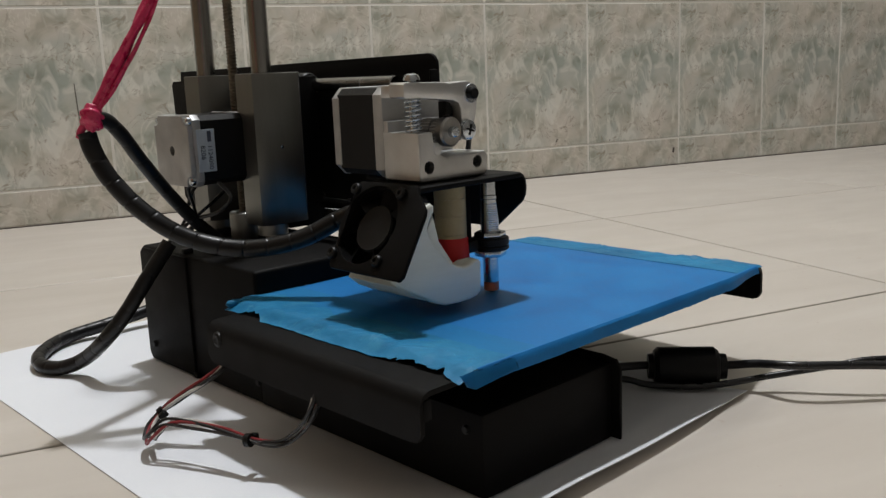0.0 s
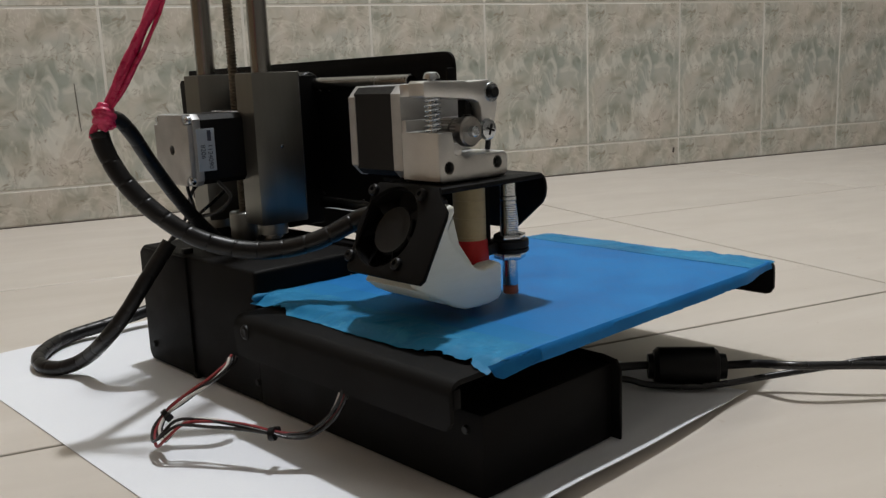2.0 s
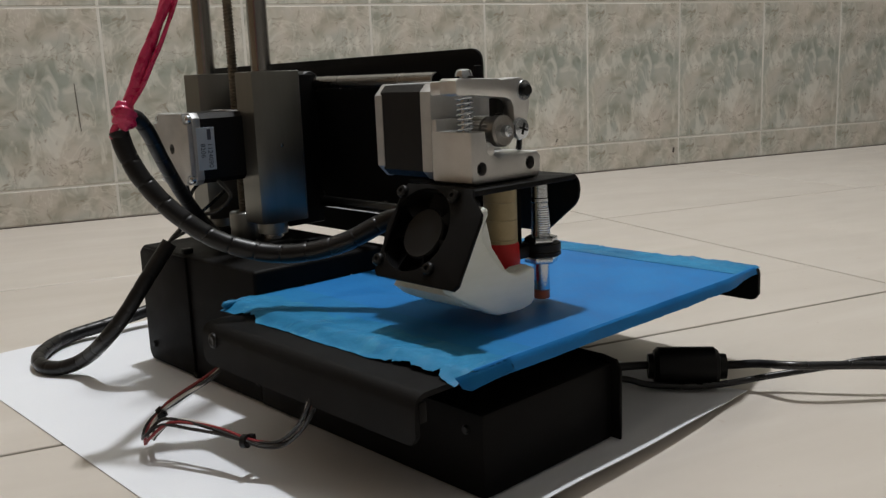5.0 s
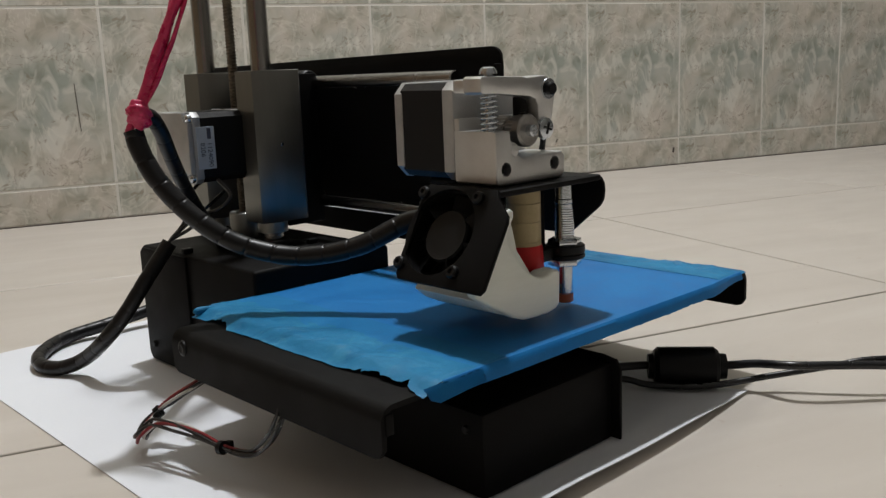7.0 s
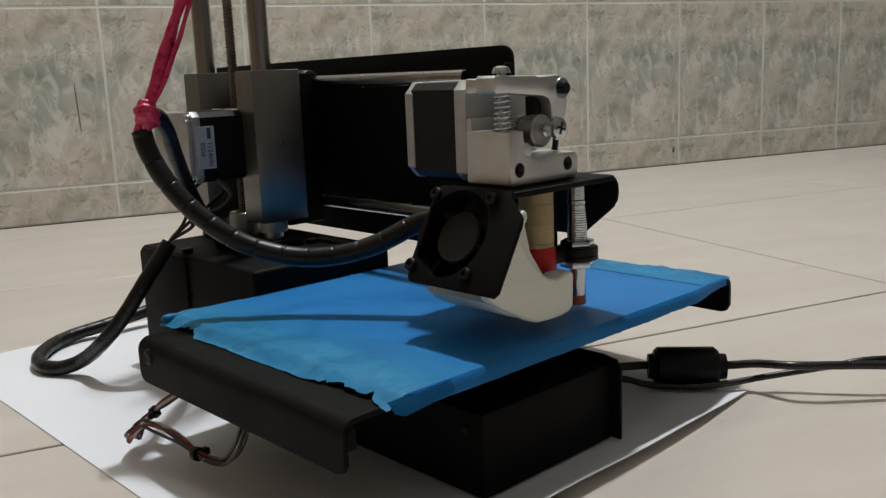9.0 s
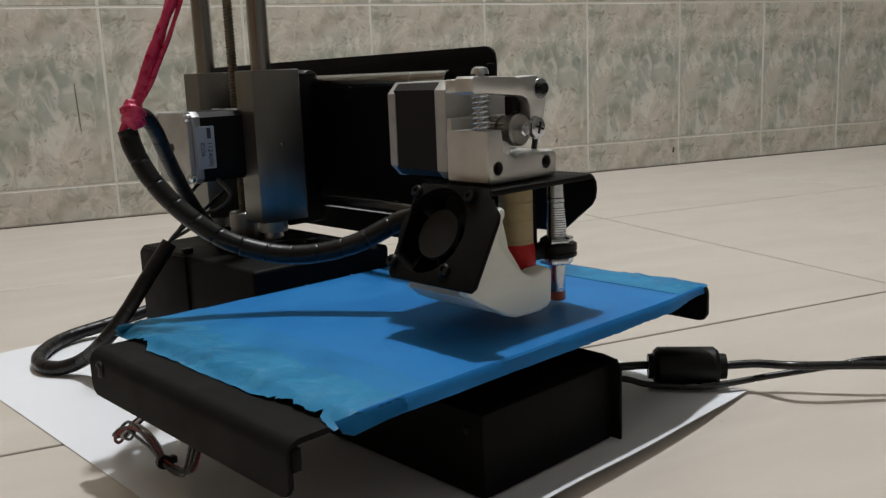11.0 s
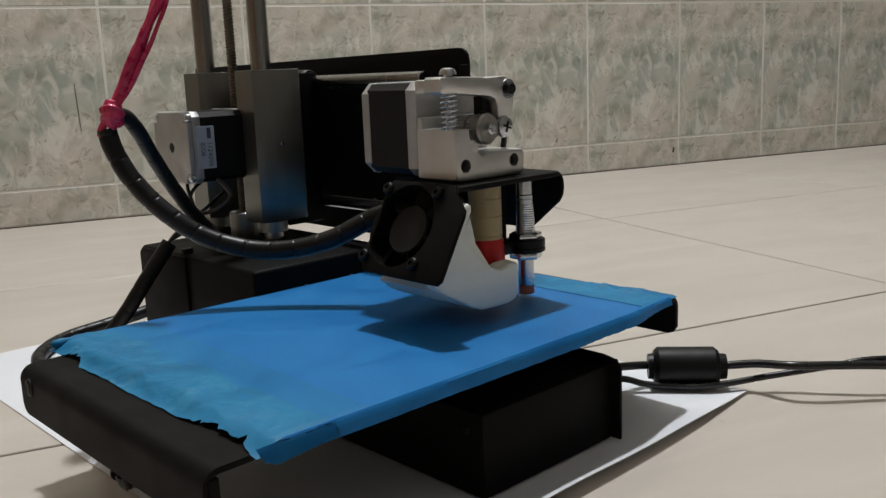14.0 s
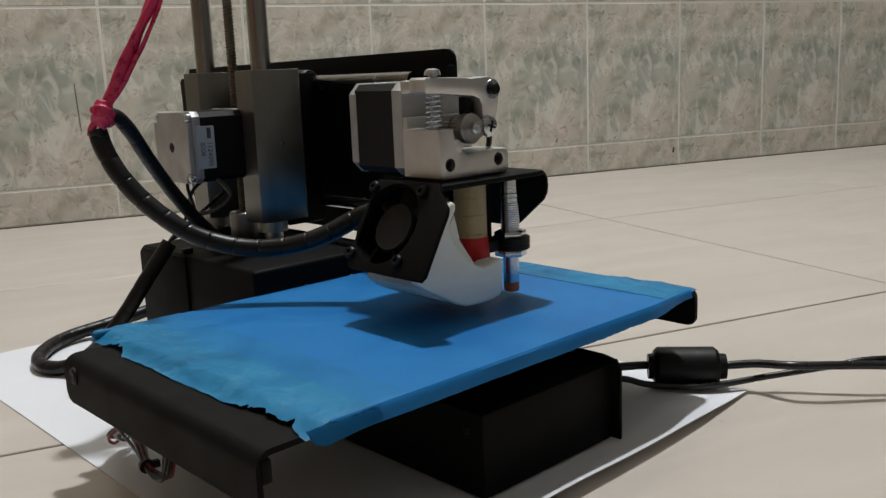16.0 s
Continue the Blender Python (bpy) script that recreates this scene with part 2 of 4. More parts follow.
def lathe(axis, centre, profile, n=32, bm=None, cap=True):
    """A turned shape: profile rows (along the axis, radius) round an axis through centre."""
    bm = bm or bmesh.new()
    eu, ev, ew = (Vector(v) for v in AXES[axis])
    c = Vector(centre)
    rings = [[bm.verts.new(c + ew * w + (eu * math.cos(k * math.tau / n) + ev * math.sin(k * math.tau / n)) * r) for k in range(n)] for w, r in profile]
    for ra, rb in zip(rings, rings[1:]):
        for k in range(n):
            bm.faces.new((ra[k], ra[(k + 1) % n], rb[(k + 1) % n], rb[k]))
    if cap:
        bm.faces.new(rings[0])
        bm.faces.new(rings[-1])
    return bm


def spline(points, step):
    """A smooth line through the points, in even steps."""
    ps = [Vector(q) for q in points]
    ps = [ps[0] * 2 - ps[1]] + ps + [ps[-1] * 2 - ps[-2]]
    fine = []
    for i in range(1, len(ps) - 2):
        a, b, c, d = ps[i - 1:i + 3]
        for k in range(24):
            t = k / 24
            fine.append(0.5 * ((2 * b) + (c - a) * t + (2 * a - 5 * b + 4 * c - d) * t * t + (3 * b - a - 3 * c + d) * t ** 3))
    fine.append(ps[-2])
    out, left = [fine[0]], step
    for a, b in zip(fine, fine[1:]):
        d = (b - a).length
        while d >= left and d > 1e-9:
            a = a + (b - a) * (left / d)
            out.append(a)
            d, left = (b - a).length, step
        left -= d
    out.append(fine[-1])
    return out


def tube(points, radius, n=12, step=0.002, bm=None, shape=None):
    """A tube along a smooth line; shape(s, angle) scales its radius."""
    bm = bm or bmesh.new()
    line = spline(points, step)
    if (line[-1] - line[-2]).length < step * 0.2:
        line.pop(-2)
    up, rings, s = Vector((0.2, 0.3, 1)).normalized(), [], 0.0
    for i, q in enumerate(line):
        d = (line[min(i + 1, len(line) - 1)] - line[max(i - 1, 0)]).normalized()
        up = (up - d * up.dot(d)).normalized()
        side = d.cross(up)
        s += (q - line[i - 1]).length if i else 0.0
        ring = []
        for k in range(n):
            a = k * math.tau / n
            r = radius * (shape(s, a) if shape else 1.0)
            ring.append(bm.verts.new(q + (up * math.cos(a) + side * math.sin(a)) * r))
        rings.append(ring)
    for ra, rb in zip(rings, rings[1:]):
        for k in range(n):
            bm.faces.new((ra[k], ra[(k + 1) % n], rb[(k + 1) % n], rb[k]))
    bm.faces.new(rings[0])
    bm.faces.new(rings[-1])
    return bm


def spiral(pitch, groove=0.10, slot=0.05):
    """Spiral wrap: a shallow slanting slot once per turn."""
    def shape(s, a):
        ph = (s / pitch + a / math.tau * 0.30) % 1.0
        return 1.0 - groove if ph < slot else 1.0 + 0.02 * math.sin(ph * math.pi)
    return shape


# ---- the room ----
ALONG, INTO = Vector((0.9438, -0.3306, 0)), Vector((0.3306, 0.9438, 0))
ROOM = Matrix(((ALONG.x, INTO.x, 0, 0), (ALONG.y, INTO.y, 0, 0), (0, 0, 1, 0), (0, 0, 0, 1)))
WALL_N, SIDE_A, SIDE_B, BACK, HIGH = 0.9334, -0.95, 2.3, -0.80, 2.6


def slab_structure(name, lo, hi, material, label):
    ob = new(name, mesh_of(name, box(lo, hi), material))
    ob.matrix_basis = ROOM
    return tagged(ob, label, kind="structure")


wall = slab_structure("wall_north", (SIDE_A - 0.1, WALL_N + 0.0004, -0.1), (SIDE_B + 0.1, WALL_N + 0.12, HIGH), GROUT, "wall clad in marbled grey-green ceramic tiles with pale grout")
# added out of view: its brown shows only as reflection in the carriage
slab_structure("wall_west", (SIDE_A - 0.1, BACK, -0.1), (SIDE_A, WALL_N, HIGH), BROWN, "unseen plain brown wall, added to give the metal warm reflections")
slab_structure("wall_east", (SIDE_B, BACK, -0.1), (SIDE_B + 0.1, WALL_N, HIGH), DARK_WALL, "unseen plain dark wall, added to close the room and limit bounced light")
# added behind the camera, close and dark, so the metal reflects little floor
slab_structure("wall_south", (SIDE_A - 0.1, BACK - 0.1, -0.1), (SIDE_B + 0.1, BACK, HIGH), DARK_WALL, "unseen plain dark wall, added to close the room and limit bounced light")
slab_structure("ceiling", (SIDE_A - 0.1, BACK - 0.1, HIGH), (SIDE_B + 0.1, WALL_N + 0.12, HIGH + 0.1), CEIL, "unseen plain grey ceiling, added to close the room and give fill light")
floor = slab_structure("floor", (SIDE_A, BACK, -0.1), (SIDE_B, WALL_N, -0.0040), JOINT, "floor of large cream glazed ceramic tiles with thin dark joints")

# hanging bulb, above the view
ceiling_light = thing("pendant_lamp", "bare lit bulb hanging from the ceiling on a cord", "lamp", at=LAMP)
part("cord", lathe("z", (0, 0, 0), [(0.115, 0.003), (HIGH - LAMP.z, 0.003)], 10), PLASTIC, ceiling_light)
part("socket", lathe("z", (0, 0, 0), [(0.068, 0.018), (0.07, 0.021), (0.105, 0.019), (0.12, 0.006)], 24), PLASTIC, ceiling_light, "black bulb socket")
part("glass", lathe("z", (0, 0, 0), [(-0.053, 0.004), (-0.045, 0.026), (-0.02, 0.048), (0.005, 0.053), (0.035, 0.042), (0.068, 0.018)], 32), GLOW, ceiling_light, "glowing opal glass bulb")

# paper under the printer: a thin sheet whose front edge curls up off the floor
paper_bm = bmesh.new()
NX, NY = 40, 56
grid = {}
for lvl in (0, 1):
    for i in range(NX + 1):
        for j in range(NY + 1):
            x = -0.0928 + 0.2720 * i / NX
            flat = max(0.0, min(1.0, (x - 0.06) / 0.115)) ** 2
            y = -0.0232 + 0.0065 * flat + (0.4043 - 0.0065 * flat) * (j / NY) ** 1.5
            lift = (0.0056 + 0.0004 * math.sin(x * 60)) * max(0.0, min(1.0, (-0.0045 - y) / 0.0187)) ** 1.4 * min(1.0, max(0.0, (x + 0.07) / 0.06)) * (1 - 0.55 * flat)
            grid[lvl, i, j] = paper_bm.verts.new((x, y, lift - 0.0004 * (1 - lvl)))
for i in range(NX):
    for j in range(NY):
        for lvl in (0, 1):
            paper_bm.faces.new([grid[lvl, i + a, j + b] for a, b in ((0, 0), (1, 0), (1, 1), (0, 1))])
rim = [(i, 0) for i in range(NX)] + [(NX, j) for j in range(NY)] + [(i, NY) for i in range(NX, 0, -1)] + [(0, j) for j in range(NY, 0, -1)]
for (a, b), (c, d) in zip(rim, rim[1:] + rim[:1]):
    paper_bm.faces.new((grid[0, a, b], grid[0, c, d], grid[1, c, d], grid[1, a, b]))
paper = new("paper_sheet", mesh_of("paper_sheet", paper_bm, PAPER))
tagged(paper, "large white sheet of paper lying flat on the tiled floor", "paper")

# ---- the printer ----
printer = thing("desktop_printer", "black metal 3D printer with blue-taped bed, standing on white paper", "3D printer")

W, L, LOW, TOP, Y1, W2 = 0.0847, 0.2901, 0.0368, 0.0727, 0.1614, 0.0906


def base_part():
    bm = box((0, 0, 0.0008), (W, Y1 + 0.002, LOW), 0.0012)
    box((0, Y1, 0.0008), (W2, L, TOP), 0.0022, 3, bm)
    return part("base", bm, COAT, printer, "black powder-coated folded steel base")


base = base_part()
part("side_panel", prism("x", [(-0.0045, 0.001), (Y1 - 0.002, 0.001), (Y1 - 0.002, LOW + 0.003), (0.006, LOW + 0.003), (-0.002, LOW + 0.0018), (-0.0045, LOW - 0.002)], W - 0.0004, W + 0.0016, bevel=0.0004), COAT, base)
part("rear_panel", prism("x", [(0.2326, 0.0012), (L - 0.004, 0.0012), (L - 0.0005, 0.005), (L - 0.0005, TOP - 0.004), (L - 0.004, TOP - 0.001), (0.2326, TOP - 0.001)], -0.0016, 0.0002, bevel=0.0004), COAT, base, "removable rear side cover")
part("tab", box((-0.0022, 0.2290, 0.0005), (0.001, 0.2335, 0.0036), 0.0005), COAT, base)
for y, z in ((0.1652, 0.0125), (0.0093, 0.0287), (0.2806, 0.0116)):
    part("screw", lathe("x", (-0.002 if y > 0.24 else 0, y, z), [(-0.0012, 0.0005), (-0.0012, 0.0016), (0.0005, 0.0022)], 14), PLASTIC, base)
for x in (0.0308, 0.0614):
    part("screw", lathe("y", (x, Y1, 0.0594), [(-0.0012, 0.0004), (-0.001, 0.0014), (0.0005, 0.0017)], 14), CHROME, base)
part("bearing_block", box((0.014, 0.122, LOW - 0.001), (0.075, 0.152, 0.0535), 0.002), PLASTIC, base)
part("bearing_block", box((0.014, 0.042, LOW - 0.001), (0.075, 0.072, 0.0535), 0.002), PLASTIC, base)

HEAD = Vector((0.0223, 0.0221, -0.0159))  # where arm, bed and cables sit against the base
TOWER = Matrix.Translation((0.0083, 0.0063, -0.0052)) @ Matrix.Scale(0.942, 4)


def tower_part(name, bm, material, parent, label="", angle=32):
    bmesh.ops.transform(bm, matrix=TOWER, verts=bm.verts)
    return part(name, bm, material, parent, label, angle)


# tower: two rods and a lead screw
FOOTZ = (TOP + 0.0052) / 0.942 - 0.001
ROD_A, ROD_B, SCREW = (0.042, 0.222), (0.0434, 0.2912), (0.0437, 0.258)
for x, y in (ROD_A, ROD_B):
    tower_part("vertical_rod", lathe("z", (x, y, 0), [(0.0700, 0.006), (0.43, 0.006)], 40), STEEL, printer, "polished steel guide rod")
    tower_part("rod_clamp", lathe("z", (x, y, 0), [(FOOTZ, 0.0115), (FOOTZ + 0.005, 0.0115), (FOOTZ + 0.006, 0.0105), (FOOTZ + 0.006, 0.006)], 28), PLASTIC, base)


def thread(s, a):
    return 1.0 + 0.13 * math.sin((s / 0.0020 + a / math.tau) * math.tau)


tower_part("lead_screw", tube([(*SCREW, 0.0780), (*SCREW, 0.2), (*SCREW, 0.43)], 0.0029, 14, 0.0004, shape=thread), SCREW_STEEL, printer, "dark threaded lead screw", angle=80)
tower_part("screw_coupler", lathe("z", (*SCREW, 0), [(FOOTZ, 0.0095), (FOOTZ + 0.019, 0.0095), (FOOTZ + 0.020, 0.0085), (FOOTZ + 0.020, 0.004)], 28), BRUSHED, printer)

# lifting carriage: two bearing extrusions and the arm's drive motor
carriage = tower_part("carriage", prism("z", [(0.0308, 0.2157), (0.0363, 0.2127), (0.0618, 0.2127), (0.0643, 0.2152), (0.0643, 0.2357), (0.0323, 0.2357), (0.0308, 0.2342)], 0.097, 0.189, bevel=0.0006), BRUSHED, printer, "brushed aluminium bearing carriage")
rear_block = tower_part("rear_bearing", prism("z", [(0.0322, 0.2823), (0.0377, 0.2793), (0.0632, 0.2793), (0.0657, 0.2818), (0.0657, 0.3023), (0.0337, 0.3023), (0.0322, 0.3008)], 0.094, 0.189, bevel=0.0006), BRUSHED, carriage)
tower_part("bearing_seal", lathe("z", (*ROD_A, 0), [(0.0905, 0.0068), (0.0905, 0.0092), (0.0975, 0.0092)], 28), BRUSHED, carriage)
tower_part("bearing_seal", lathe("z", (*ROD_B, 0), [(0.088, 0.0068), (0.088, 0.0092), (0.0945, 0.0092)], 28), BRUSHED, carriage)
for z in (0.1806, 0.1088):
    part("bushing", lathe("y", (0.0685 + HEAD.x, HEAD.y, z + HEAD.z), [(0.2075, 0.0045), (0.2075, 0.0068), (0.2085, 0.0076), (0.306, 0.0076)], 28), PLASTIC, carriage, "black rod bushing")
tower_part("set_screw", lathe("y", (0.0468, 0.2127, 0.1445), [(-0.0007, 0.0004), (-0.0005, 0.0011), (0.0005, 0.0013)], 12), CHROME, carriage)
part("bearing_housing", box((0.0640, 0.222, 0.0800), (0.0905, 0.322, 0.1705), 0.001), COAT, carriage)


def octagon(cu, cv, h, cut):
    return [(cu - h + cut, cv - h), (cu + h - cut, cv - h), (cu + h, cv - h + cut), (cu + h, cv + h - cut), (cu + h - cut, cv + h), (cu - h + cut, cv + h), (cu - h, cv + h - cut), (cu - h, cv - h + cut)]


MY, MZ = 0.2500, 0.1453
tower_part("motor_body", prism("x", octagon(MY, MZ, 0.0206, 0.0030), 0.0020, 0.0315), MOTOR_BLACK, carriage, "black laminated motor body")
def cap_outline(cu, cv, h, r):
    """A square with a round bite out of each corner, where the screw heads sit."""
    pts = []
    for su, sv, mid in ((1, 1, 225), (-1, 1, 315), (-1, -1, 45), (1, -1, 135)):
        ku, kv = cu + su * (h - 0.0022), cv + sv * (h - 0.0022)
        pts += [(ku + r * math.cos(radians(mid + a)), kv + r * math.sin(radians(mid + a))) for a in (73, 48, 24, 0, -24, -48, -73)]
    return pts


tower_part("motor_cap", prism("x", octagon(MY, MZ, 0.02115, 0.0030), -0.0030, 0.0022, bevel=0.0005), CAST, carriage, "cast aluminium motor end cap")
tower_part("cap_face", prism("x", cap_outline(MY, MZ, 0.02115, 0.0042), -0.0064, -0.0030, holes=[(MY, MZ, 0.0030)], bevel=0.0005), CAST, carriage)
tower_part("motor_cap", prism("x", octagon(MY, MZ, 0.02115, 0.0040), 0.0313, 0.0340, bevel=0.0006), CAST, carriage)
# flat black disc on the hole's floor stands for the shade inside
tower_part("cap_hole", lathe("x", (0, MY, MZ), [(-0.0034, 0.0001), (-0.0034, 0.0031)], 20, cap=True), PLASTIC, carriage)
for dy in (-0.0175, 0.0175):
    for dz in (-0.0175, 0.0175):
        tower_part("cap_screw", lathe("x", (-0.0030, MY + dy, MZ + dz), [(-0.0030, 0.0008), (-0.0029, 0.0019), (-0.0020, 0.0027), (0.0004, 0.0028)], 16), CHROME, carriage)
label_y = MY - 0.0206
tower_part("motor_label", box((-0.0012, label_y - 0.0010, MZ - 0.0125), (0.0104, label_y + 0.0002, MZ + 0.0125), 0.0001, 1), LABEL, carriage, "blue-grey printed motor label")


def writing(text, size, m, material, parent):
    cu = bpy.data.curves.new("lettering", "FONT")
    cu.body, cu.size, cu.extrude, cu.align_x, cu.align_y = text, size, 0.00005, "CENTER", "CENTER"
    tmp = bpy.data.objects.new("lettering", cu)
    scene.collection.objects.link(tmp)
    me = bpy.data.meshes.new_from_object(tmp.evaluated_get(bpy.context.evaluated_depsgraph_get()))
    bpy.data.objects.remove(tmp)
    me.materials.clear()
    me.materials.append(material)
    ob = new("lettering", me)
    ob.parent, ob.matrix_basis = parent, TOWER @ m
    return ob


# the printed lines run down the label
turned = Matrix(((0, 1, 0, 0), (0, 0, -1, 0), (-1, 0, 0, 0), (0, 0, 0, 1)))
writing("1124090", 0.0042, Matrix.Translation((0.0068, label_y - 0.0011, MZ - 0.0040)) @ turned, INK, carriage)
writing("8206", 0.0042, Matrix.Translation((0.0022, label_y - 0.0011, MZ - 0.0010)) @ turned, INK, carriage)
tower_part("printed_bar", box((0.0056, label_y - 0.0012, MZ + 0.0052), (0.0080, label_y - 0.0009, MZ + 0.0115)), INK, carriage)
tower_part("motor_wire", tube([(0.012, MY - 0.018, 0.126), (0.016, MY - 0.025, 0.116), (0.008, MY - 0.022, 0.108), (-0.001, MY - 0.01, 0.104), (0.002, MY, 0.097)], 0.0012, 8), RUBBER, carriage)

# arm: back plate and sliding rods, with the print head at its end
arm = part("arm", prism("x", [(0.1045, 0.091), (0.107, 0.0885), (0.396, 0.0885), (0.404, 0.097), (0.4085, 0.1835), (0.4060, 0.1862), (0.3935, 0.1862), (0.3925, 0.1932), (0.1120, 0.1957), (0.1090, 0.1953), (0.1066, 0.1940), (0.1050, 0.1916), (0.1045, 0.1875)], 0.0794, 0.0815, bevel=0.0005), COAT, printer, "black folded steel arm plate")
part("end_lip", box((0.0745, 0.1042, 0.095), (0.081, 0.1060, 0.187), 0.0008), COAT, arm)
part("slide_rod", lathe("y", (0.0685, 0, 0.1806), [(0.1265, 0.0034), (0.127, 0.004), (0.36, 0.004), (0.3605, 0.0034)], 28), STEEL, arm, "polished sliding rod")
part("slide_rod", lathe("y", (0.0685, 0, 0.1088), [(0.1000, 0.0034), (0.1005, 0.004), (0.36, 0.004), (0.3605, 0.0034)], 28), STEEL, arm, "polished sliding rod")
part("rod_holder", box((0.0555, 0.098, 0.101), (0.0795, 0.112, 0.135), 0.0015), COAT, arm)

MX, MZ2 = 0.0312, 0.1585
part("motor_body", prism("y", octagon(MX, MZ2, 0.0206, 0.003), 0.0755, 0.1030), MOTOR_BLACK, arm, "black laminated motor body")
part("motor_cap", prism("y", octagon(MX, MZ2, 0.02115, 0.0036), 0.0688, 0.0757, bevel=0.0007), CAST, arm, "cast aluminium motor end cap")
part("motor_cap", prism("y", octagon(MX, MZ2, 0.02115, 0.0050), 0.1020, 0.1072, bevel=0.0007), CAST, arm, "cast aluminium motor end cap")
part("motor_cap", prism("y", octagon(MX, MZ2, 0.0175, 0.0050), 0.1070, 0.1098, bevel=0.0007), CAST, arm)

# extruder body in machined aluminium, its bolt holes open
hole_dip = [(MX + 0.0125 * math.cos(radians(a)), MZ2 + 0.0125 * math.sin(radians(a))) for a in range(196, 262, 9)]
body_line = [(0.0112, 0.1362), (0.0520, 0.1362), (0.0540, 0.1385), (0.0542, 0.1455), (0.0520, 0.1478), (0.0330, 0.1478)] + hole_dip[::-1][1:] + [(0.0187, 0.1588), (0.0097, 0.1588), (0.0097, 0.1375)]
body = part("extruder_body", prism("y", body_line, 0.0440, 0.0689, holes=[(0.0157, 0.1430, 0.0030), (0.0467, 0.1430, 0.0030)], bevel=0.0011, seg=3), ALUMINIUM, arm, "machined aluminium extruder body")
for x in (0.0157, 0.0467):
    part("sunk_bolt", lathe("y", (x, 0, 0.1430), [(0.0470, 0.0012), (0.0470, 0.0024), (0.0475, 0.0029), (0.056, 0.0029)], 18), PLASTIC, arm, "black sunk socket bolt")
part("dimple", lathe("y", (0.0212, 0, 0.1505), [(0.0436, 0.0005), (0.0438, 0.0022), (0.0446, 0.0030), (0.0460, 0.0030)], 18), ALUMINIUM, arm)
back_line = [(0.0105, 0.1372), (0.052, 0.1372), (0.052, 0.1640), (0.0105, 0.1640)]
part("mounting_plate", prism("y", back_line, 0.0660, 0.0690, bevel=0.0005), ALUMINIUM, arm)
lever_line = [(0.0060, 0.1815), (0.0050, 0.1805), (0.0050, 0.1752), (0.0060, 0.1742), (0.0170, 0.1738), (0.0350, 0.1722), (0.0385, 0.1708), (0.0400, 0.1680), (0.0402, 0.1620), (0.0405, 0.1570), (0.0420, 0.1548), (0.0448, 0.1545), (0.0470, 0.1560), (0.0490, 0.1610), (0.0508, 0.1680), (0.0514, 0.1745), (0.0505, 0.1778), (0.0482, 0.1798), (0.0450, 0.1808), (0.0330, 0.1802), (0.0300, 0.1808)]
part("idler_lever", prism("y", lever_line, 0.0470, 0.0575, bevel=0.0009), ALUMINIUM, arm, "machined aluminium idler lever")
part("lever_top", box((0.0056, 0.0572, 0.1746), (0.0440, 0.0640, 0.1804), 0.0008), ALUMINIUM, arm)
part("lever_bolt", lathe("y", (0.0467, 0.0034, 0.1750), [(0.0405, 0.0016), (0.0405, 0.0023), (0.0410, 0.0027), (0.0450, 0.0027)], 24), PLASTIC, arm, "black socket bolt on a washer")
part("washer", lathe("y", (0.0467, 0.0030, 0.1750), [(0.0432, 0.0028), (0.0432, 0.0044), (0.0438, 0.0046), (0.0447, 0.0046)], 24), CHROME, arm)
part("idler_screw", lathe("y", (0.0430, 0.0034, 0.1582), [(0.0408, 0.0012), (0.0409, 0.0034), (0.0415, 0.0045), (0.0432, 0.0050), (0.0437, 0.0030), (0.0460, 0.0030)], 24), CHROME, arm, "cross-head idler screw")
# uncut cross recess: two black bars on the head give its shade
for ang in (0.3, 0.3 + math.pi / 2):
    cross = box((-0.0026, -0.0002, -0.0004), (0.0026, 0.0006, 0.0004))
    bmesh.ops.rotate(cross, verts=cross.verts, matrix=Matrix.Rotation(ang, 3, "Y"))
    bmesh.ops.translate(cross, verts=cross.verts, vec=(0.0430, 0.0441, 0.1582))
    part("screw_slot", cross, PLASTIC, arm)
part("idler_bearing", lathe("y", (0.0436, 0, 0.1588), [(0.0535, 0.0025), (0.0535, 0.0062), (0.0585, 0.0062), (0.0585, 0.0025)], 28), CHROME, arm)
gear = bmesh.new()
for w0, w1, r in ((0.0484, 0.0530, 0.0058), (0.0530, 0.0548, 0.0050), (0.0548, 0.0620, 0.0058)):
    ring = [(MX + r * (1.0 if k % 2 else 0.93) * math.cos(k * math.tau / 44), MZ2 + r * (1.0 if k % 2 else 0.93) * math.sin(k * math.tau / 44)) for k in range(44)]
    prism("y", ring, w0, w1, bm=gear)
part("drive_gear", gear, DARK_STEEL, arm, "toothed steel drive gear")
part("gear_collar", lathe("y", (MX - 0.0004, 0.0042, MZ2 - 0.0004), [(0.0400, 0.0028), (0.0400, 0.0062), (0.0408, 0.0070), (0.0442, 0.0070)], 32), DARK_STEEL, arm, "steel gear collar")
part("motor_shaft", lathe("y", (MX - 0.0004, 0.0042, MZ2 - 0.0004), [(0.0372, 0.0019), (0.0376, 0.0025), (0.067, 0.0025)], 24), CHROME, arm)
part("grub_screw", lathe("z", (MX - 0.0012, 0.0464, MZ2), [(0.0064, 0.0017), (0.0073, 0.0015)], 14), PLASTIC, arm)
coil = [(0.0125 + 0.0034 * math.cos(k * 0.5), 0.0500 + 0.0034 * math.sin(k * 0.5), 0.1590 + 0.0150 * k / 88) for k in range(89)]
part("spring", tube(coil, 0.00055, 8, 0.0007), CHROME, arm, "coiled steel tension spring", angle=80)
part("spring_bolt", lathe("z", (0.0125, 0.0500, 0), [(0.158, 0.0019), (0.1822, 0.0019), (0.1822, 0.0038), (0.1832, 0.0037), (0.1846, 0.0030), (0.1852, 0.0016)], 24), CHROME, arm, "button-head tension bolt")
